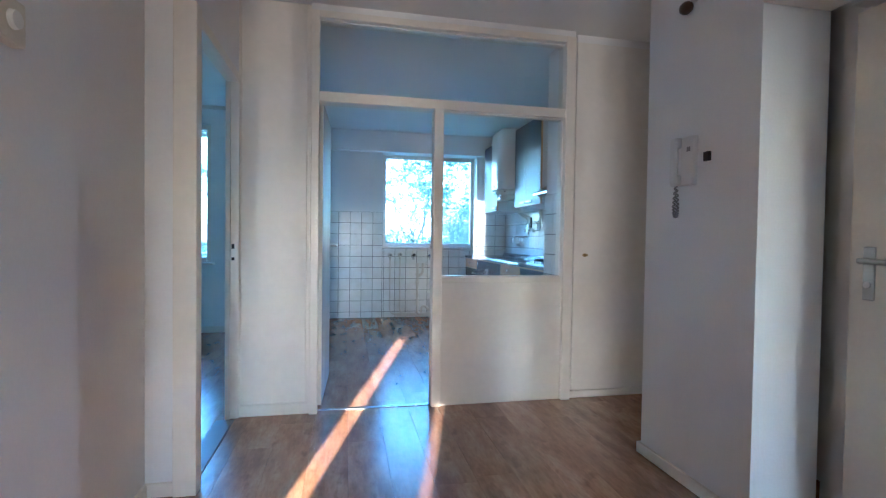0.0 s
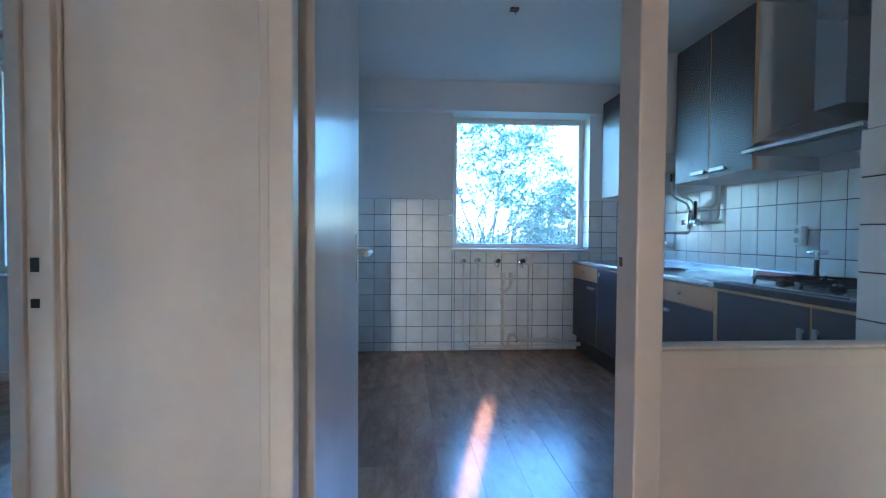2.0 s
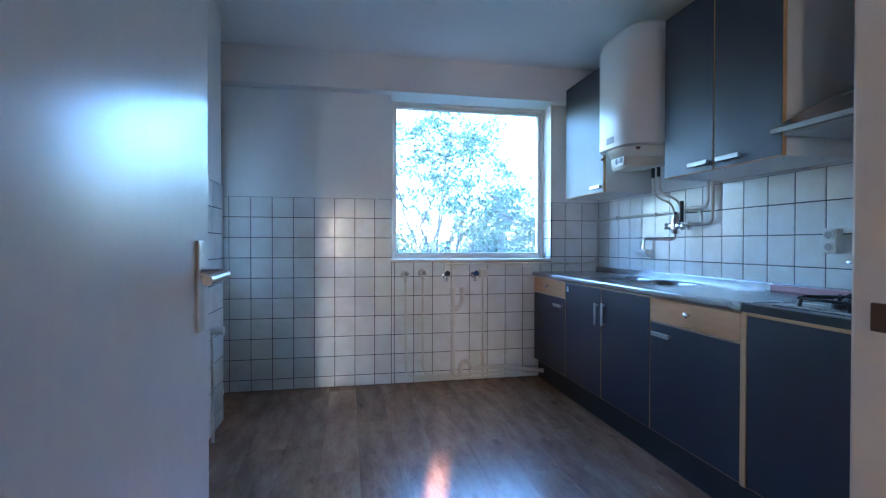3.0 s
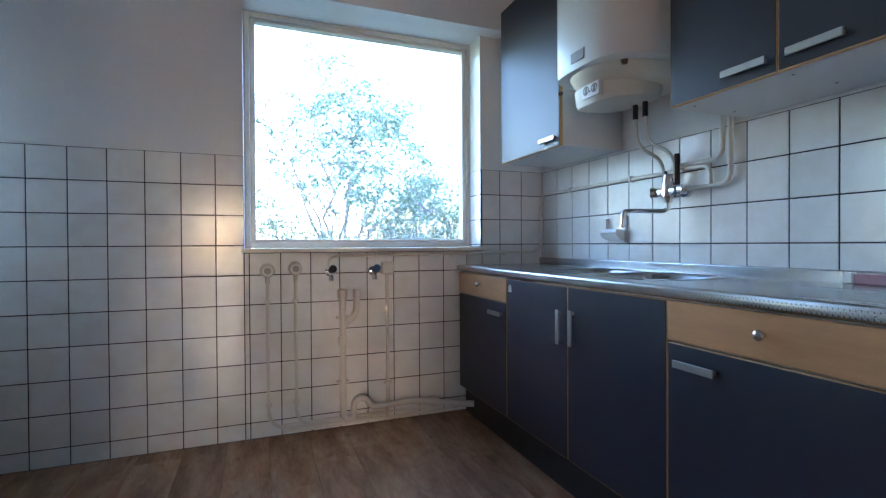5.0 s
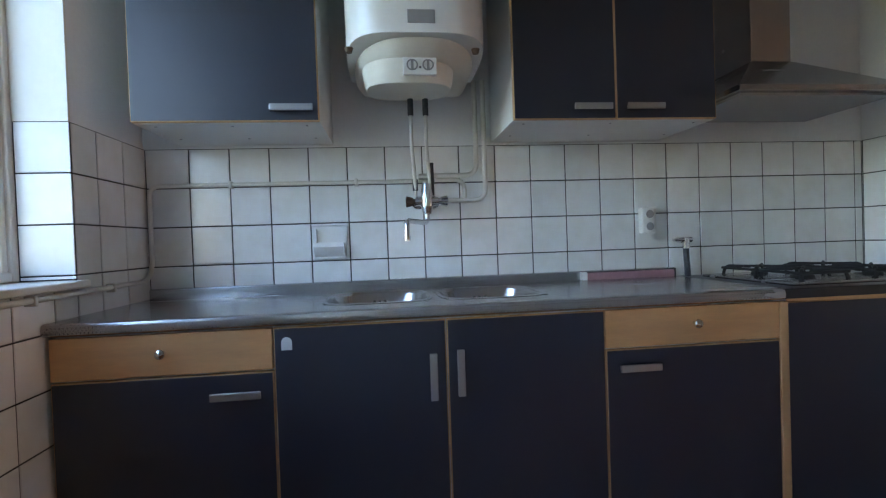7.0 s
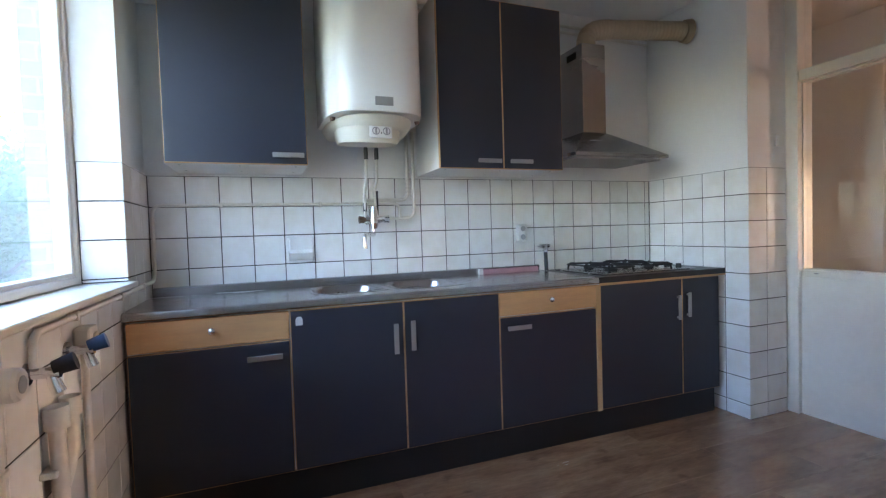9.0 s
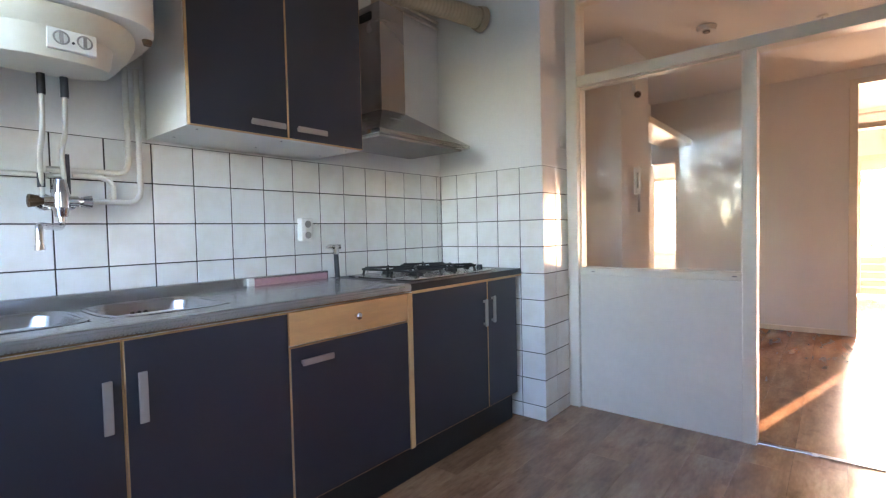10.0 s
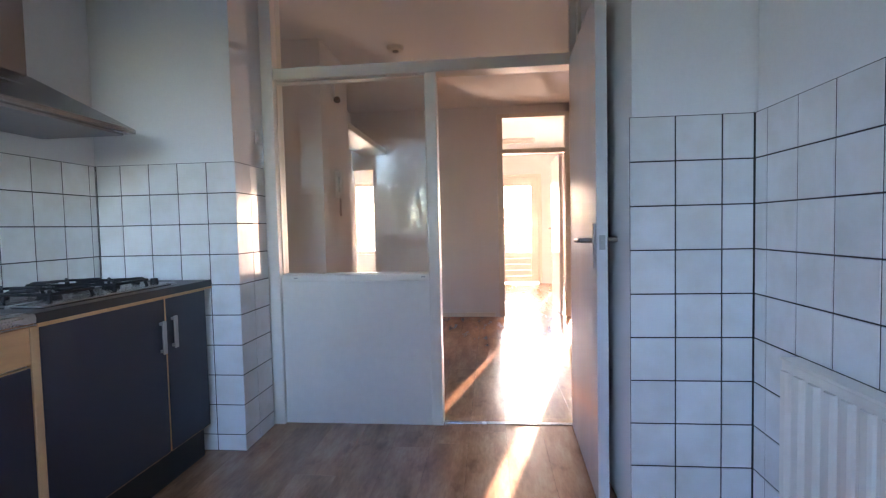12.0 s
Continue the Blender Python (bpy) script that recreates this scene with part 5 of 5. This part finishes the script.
def tree(base, centre, radii, stems, clumps, per_clump, leaf, seed, leaf_mat, label, gaps=-0.15):
    """A tree forking low into stems, with leafy sprays on twigs through an uneven crown."""
    rng = random.Random(seed)
    t = thing("tree", base, label, "tree", "trees outside")
    o, mid, rad = Vector(base), Vector(centre) - Vector(base), Vector(radii)
    wood, wood_faces, nodes = [], [], []
    fork = Vector((rng.uniform(-0.1, 0.1), rng.uniform(-0.1, 0.1), max(0.5, mid.z - rad.z * 0.95)))
    thick = 0.014 * (mid.z + rad.z)
    stick(wood, wood_faces, Vector((0, 0, 0)), fork, thick, thick * 0.7, 10)
    for k in range(stems):
        a = 2 * math.pi * (k + rng.uniform(-0.3, 0.3)) / stems
        reach = rng.uniform(0.35, 0.8)
        tip = mid + Vector((math.cos(a) * rad.x * reach, math.sin(a) * rad.y * reach, rad.z * rng.uniform(0.1, 0.85) * (1.15 - reach * 0.6)))
        p, steps, r = fork, 9, thick * 0.42
        for j in range(steps):
            u = (j + 1) / steps
            q = fork.lerp(tip, u) + Vector((math.cos(a), math.sin(a), 0)) * (-0.18 * rad.x * math.sin(math.pi * u) * rng.uniform(0.5, 1.0)) + Vector((rng.gauss(0, 1), rng.gauss(0, 1), rng.gauss(0, 0.5))) * 0.07
            r2 = thick * 0.42 * (1 - 0.82 * u)
            stick(wood, wood_faces, p, q, r, r2, 7)
            nodes.append((q.copy(), r2))
            p, r = q, r2
    leaves, leaf_faces = [], []
    made = tries = 0
    while made < clumps and tries < clumps * 8:
        tries += 1
        v = Vector((rng.gauss(0, 1), rng.gauss(0, 1), rng.gauss(0, 1))).normalized() * rng.random() ** 0.45
        c = mid + Vector((v.x * rad.x, v.y * rad.y, v.z * rad.z))
        if c.z < 0.3 or noise.noise((c + o) * 0.75 + Vector((seed, 0, 0))) < gaps:
            continue
        made += 1
        q, r = min(nodes, key=lambda nd: (nd[0] - c).length + max(0.0, nd[0].z - c.z) * 1.5)
        bend = q.lerp(c, 0.55) + Vector((rng.gauss(0, 1), rng.gauss(0, 1), rng.uniform(0, 1.4))) * 0.08 * (c - q).length
        stick(wood, wood_faces, q, bend, min(r, 0.016), 0.009, 5)
        stick(wood, wood_faces, bend, c, 0.009, 0.004, 4)
        if rng.random() < 0.25:
            nodes.append((bend, 0.012))
        lean = Euler((rng.uniform(-0.6, 0.6), rng.uniform(-0.6, 0.6), rng.uniform(0, 6.3))).to_matrix()
        size = rng.uniform(0.6, 1.3)
        for _ in range(int(per_clump * size)):
            w = c + lean @ Vector((rng.gauss(0, 0.22), rng.gauss(0, 0.15), rng.gauss(0, 0.07))) * size * (leaf / 0.05)
            s = leaf * rng.uniform(0.6, 1.3)
            rot = Euler((rng.uniform(-1.0, 1.0), rng.uniform(-1.0, 1.0), rng.uniform(0, 6.3))).to_matrix()
            i = len(leaves)
            for u, h in ((-1.0, 0), (0, -0.45), (1.0, 0), (0, 0.45)):
                leaves.append(w + rot @ Vector((u * s, h * s, 0.12 * s * abs(u))))
            leaf_faces.append((i, i + 1, i + 2, i + 3))
    lists_part("trunk", wood, wood_faces, M_BARK, t)
    tagged(lists_part("crown", leaves, leaf_faces, leaf_mat, t), kind="stuff")
    return t


tree((2.1, 13.5, -3.2), (2.35, 13.5, 2.0), (2.3, 1.9, 2.8), 9, 430, 60, 0.046, 4, M_LEAF, "leafy green many-stemmed tree outside the kitchen window", -0.05)
tree((4.5, 14.8, -3.2), (4.7, 14.8, 1.2), (1.7, 1.6, 2.5), 6, 200, 64, 0.046, 5, M_LEAF, "smaller green tree outside the kitchen window", 0.0)
for k, (tx, ty, top, mat) in enumerate(((7.3, 27.0, 2.9, M_LEAF2), (3.9, 29.0, 1.9, M_LEAF2), (12.0, 30.0, 2.6, M_LEAF), (-1.5, 33.0, 1.6, M_LEAF))):
    tree((tx, ty, -3.2), (tx, ty, (top - 2.6) / 2), (2.4, 2.0, (top + 2.6) / 2), 5, 200, 36, 0.11, 8 + k, mat, "low bushy tree across the lawn", -0.3)
tree((-9.2, 16.5, -3.2), (-9.2, 16.5, 2.6), (2.2, 2.0, 3.8), 10, 120, 40, 0.045, 11, M_LEAF, "sparse tree outside the living room window", 0.0)
tree((-5.4, 16.0, -3.2), (-5.4, 16.0, 1.6), (1.8, 1.6, 3.0), 8, 300, 56, 0.046, 14, M_LEAF, "green tree beyond the balcony", -0.1)
for k, (tx, ty, top, mat) in enumerate(((9.5, 11.5, 3.0, M_LEAF), (13.0, 12.5, 4.2, M_LEAF), (17.5, 13.5, 5.0, M_LEAF2), (22.5, 15.0, 5.6, M_LEAF), (8.2, 14.2, 3.0, M_LEAF), (12.0, 16.5, 3.6, M_LEAF), (30.0, 17.0, 6.4, M_LEAF2))):
    tree((tx, ty, -3.2), (tx, ty, (top - 3.0) / 2), (2.7, 2.2, (top + 3.0) / 2), 6, 520, 44, 0.085, 17 + k, mat, "dense green tree beside the building", -0.6)
tree((0.5, -16.0, -3.2), (0.5, -16.0, 0.4), (2.4, 2.0, 3.0), 6, 240, 40, 0.07, 27, M_LEAF, "green tree beyond the south balcony", -0.3)
tree((7.0, -14.0, -3.2), (7.0, -14.0, 0.6), (2.4, 2.0, 3.2), 6, 240, 40, 0.07, 29, M_LEAF, "green tree outside the east room window", -0.3)


# ---- wall tiles ----
tile_meshes = {}


def tile_mesh(w, h):
    key = (round(w, 4), round(h, 4))
    if key not in tile_meshes:
        bm = B()
        e = 0.0022
        prism(bm, [(0, 0), (w, 0), (w, h), (0, h)], "z", 0, 0.0012)
        top = [f for f in bm.faces if all(v.co.z > 0.001 for v in f.verts)]
        r = bmesh.ops.inset_region(bm, faces=top, thickness=e, depth=0.0014)
        mesh = bpy.data.meshes.new("tile")
        bmesh.ops.recalc_face_normals(bm, faces=bm.faces)
        bm.to_mesh(mesh)
        bm.free()
        mesh.materials.append(M_TILE)
        tile_meshes[key] = mesh
    return tile_meshes[key]


def tile_field(parent, origin, along, normal, u0, u1, start, rows_from, rows_to, skip=None, top=TILE_TOP):
    """Tiles on an upright plane: u runs along the wall, start is where a joint stands, rows count up from a half row at the floor."""
    a, n = Vector(along), Vector(normal)
    basis = Matrix((a, Vector((0, 0, 1)), n)).transposed().to_4x4()
    if a.cross(Vector((0, 0, 1))).dot(n) < 0:
        return tile_field(parent, origin, tuple(-c for c in along), normal, -u1, -u0, -start, rows_from, rows_to, (lambda u, v, z, w: skip(-v, -u, z, w)) if skip else None, top)
    zs = [0.0] + [top - TILE * k for k in range(9, -1, -1)]
    first = math.floor((u0 - start) / TILE)
    k = first
    while start + k * TILE < u1 - 0.004:
        c0, c1 = max(u0, start + k * TILE), min(u1, start + (k + 1) * TILE)
        k += 1
        if c1 - c0 < 0.015:
            continue
        c0 = u0 if c0 - u0 < 0.015 else c0
        c1 = u1 if u1 - c1 < 0.015 else c1
        for z0, z1 in zip(zs, zs[1:]):
            lo, hi = max(z0, rows_from), min(z1, rows_to)
            if hi - lo < 0.012:
                continue
            if skip and skip(c0, c1, lo, hi):
                continue
            ob = new("tile", tile_mesh(c1 - c0 - JOINT, hi - lo - JOINT))
            p = Vector(origin) + a * (c0 + JOINT / 2) + Vector((0, 0, lo + JOINT / 2))
            ob.matrix_world = Matrix.Translation(p) @ basis @ pose(0, 0, 0, random.uniform(-0.15, 0.15), random.uniform(-0.15, 0.15), 0)
            ob.parent = parent


def grout(name, boxes):
    return structure(name, boxes, M_GROUT, "dark grout bed behind white wall tiles", "tile bed")


g_north = grout("tile_bed_north", [(W_RECESS, WX0, N_WALL + 0.001, N_WALL + 0.009, 0, TILE_TOP), (WX0, WX1, N_WALL + 0.001, N_WALL + 0.009, 0, 0.951), (WX1, E_WALL, N_WALL + 0.001, N_WALL + 0.009, 0, TILE_TOP)])
tile_field(g_north, (0, N_WALL + 0.001, 0), (1, 0, 0), (0, -1, 0), W_RECESS, WX0, 0.194, 0, TILE_TOP)
tile_field(g_north, (0, N_WALL + 0.001, 0), (1, 0, 0), (0, -1, 0), WX0, WX1, 0.800, 0, 0.951)
tile_field(g_north, (0, N_WALL + 0.001, 0), (1, 0, 0), (0, -1, 0), WX1, E_WALL - 0.001, 2.080, 0, TILE_TOP)
g_rev = grout("tile_bed_reveal", [(WX1 - 0.008, WX1 - 0.0005, 6.83, 6.971, 0.975, TILE_TOP)])
tile_field(g_rev, (WX1 - 0.008, 0, 0), (0, 1, 0), (-1, 0, 0), 6.815, 6.970, 6.815, 0.976, TILE_TOP)
g_east = grout("tile_bed_east", [(E_WALL + 0.001, E_WALL + 0.009, PY1, N_WALL, 0.85, TILE_TOP)])
tile_field(g_east, (E_WALL + 0.001, 0, 0), (0, 1, 0), (-1, 0, 0), PY1 + 0.003, N_WALL - 0.001, 6.659, 0.862, TILE_TOP)
g_pier = grout("tile_bed_pier", [(PX0 + 0.001, E_WALL, PY1 - 0.009, PY1 - 0.001, 0, TILE_TOP), (PX0 + 0.001, PX0 + 0.009, PY0, PY1 - 0.009, 0, TILE_TOP)])
tile_field(g_pier, (0, PY1 - 0.001, 0), (1, 0, 0), (0, 1, 0), PX0 - 0.002, E_WALL - 0.003, PX0 - 0.002, 0, TILE_TOP, lambda u, v, z, w: (u + v) / 2 > 1.96 and w < 0.87)
tile_field(g_pier, (PX0 + 0.001, 0, 0), (0, 1, 0), (-1, 0, 0), PY0, PY1 + 0.004, PY1 + 0.004, 0, TILE_TOP)
g_west = grout("tile_bed_west", [(W_WALL - 0.009, W_WALL - 0.001, SY1, 6.25, 0, TILE_TOP + 0.014), (SX0 + 0.002, SX1, SY1 - 0.009, SY1 - 0.001, 0, TILE_TOP + 0.014)])
tile_field(g_west, (W_WALL - 0.001, 0, 0), (0, 1, 0), (1, 0, 0), SY1 + 0.003, 6.25, 4.36, 0, TILE_TOP + 0.014, None, TILE_TOP + 0.014)
tile_field(g_west, (0, SY1 - 0.001, 0), (1, 0, 0), (0, 1, 0), W_WALL + 0.003, SX1 + 0.003, SX1 + 0.003, 0, TILE_TOP + 0.014, None, TILE_TOP + 0.014)

# ---- laminate planks ----
plank_meshes = {}


def plank(x0, x1, y0, y1):
    key = (round(x1 - x0, 3), round(y1 - y0, 3))
    if key not in plank_meshes:
        bm = B()
        w, l = key
        e = 0.0004
        prism(bm, [(0.0004, 0.0004), (w - 0.0004, 0.0004), (w - 0.0004, l - 0.0004), (0.0004, l - 0.0004)], "z", -0.011, -e)
        top = [f for f in bm.faces if all(v.co.z > -0.002 for v in f.verts)]
        bmesh.ops.inset_region(bm, faces=top, thickness=e, depth=e)
        bmesh.ops.recalc_face_normals(bm, faces=bm.faces)
        mesh = bpy.data.meshes.new("plank")
        bm.to_mesh(mesh)
        bm.free()
        mesh.materials.append(M_PLANK)
        plank_meshes[key] = mesh
    ob = new("plank", plank_meshes[key])
    ob.location = (x0, y0, 0)
    ob.parent = floor


rng = random.Random(4)
PW, PL = 0.192, 1.285
for x_lo, x_hi, y_lo, y_hi in ((-0.80, 2.50, -3.06, 6.83), (-3.80, -0.80, 1.5, 6.05)):
    col = 0
    x = x_lo
    while x < x_hi - 0.01:
        y = y_lo - rng.uniform(0, PL)
        x2 = min(x + PW, x_hi)
        while y < y_hi - 0.02:
            a, b = max(y, y_lo), min(y + PL, y_hi)
            if b - a > 0.05:
                plank(x, x2, a, b)
            y += PL
        x += PW
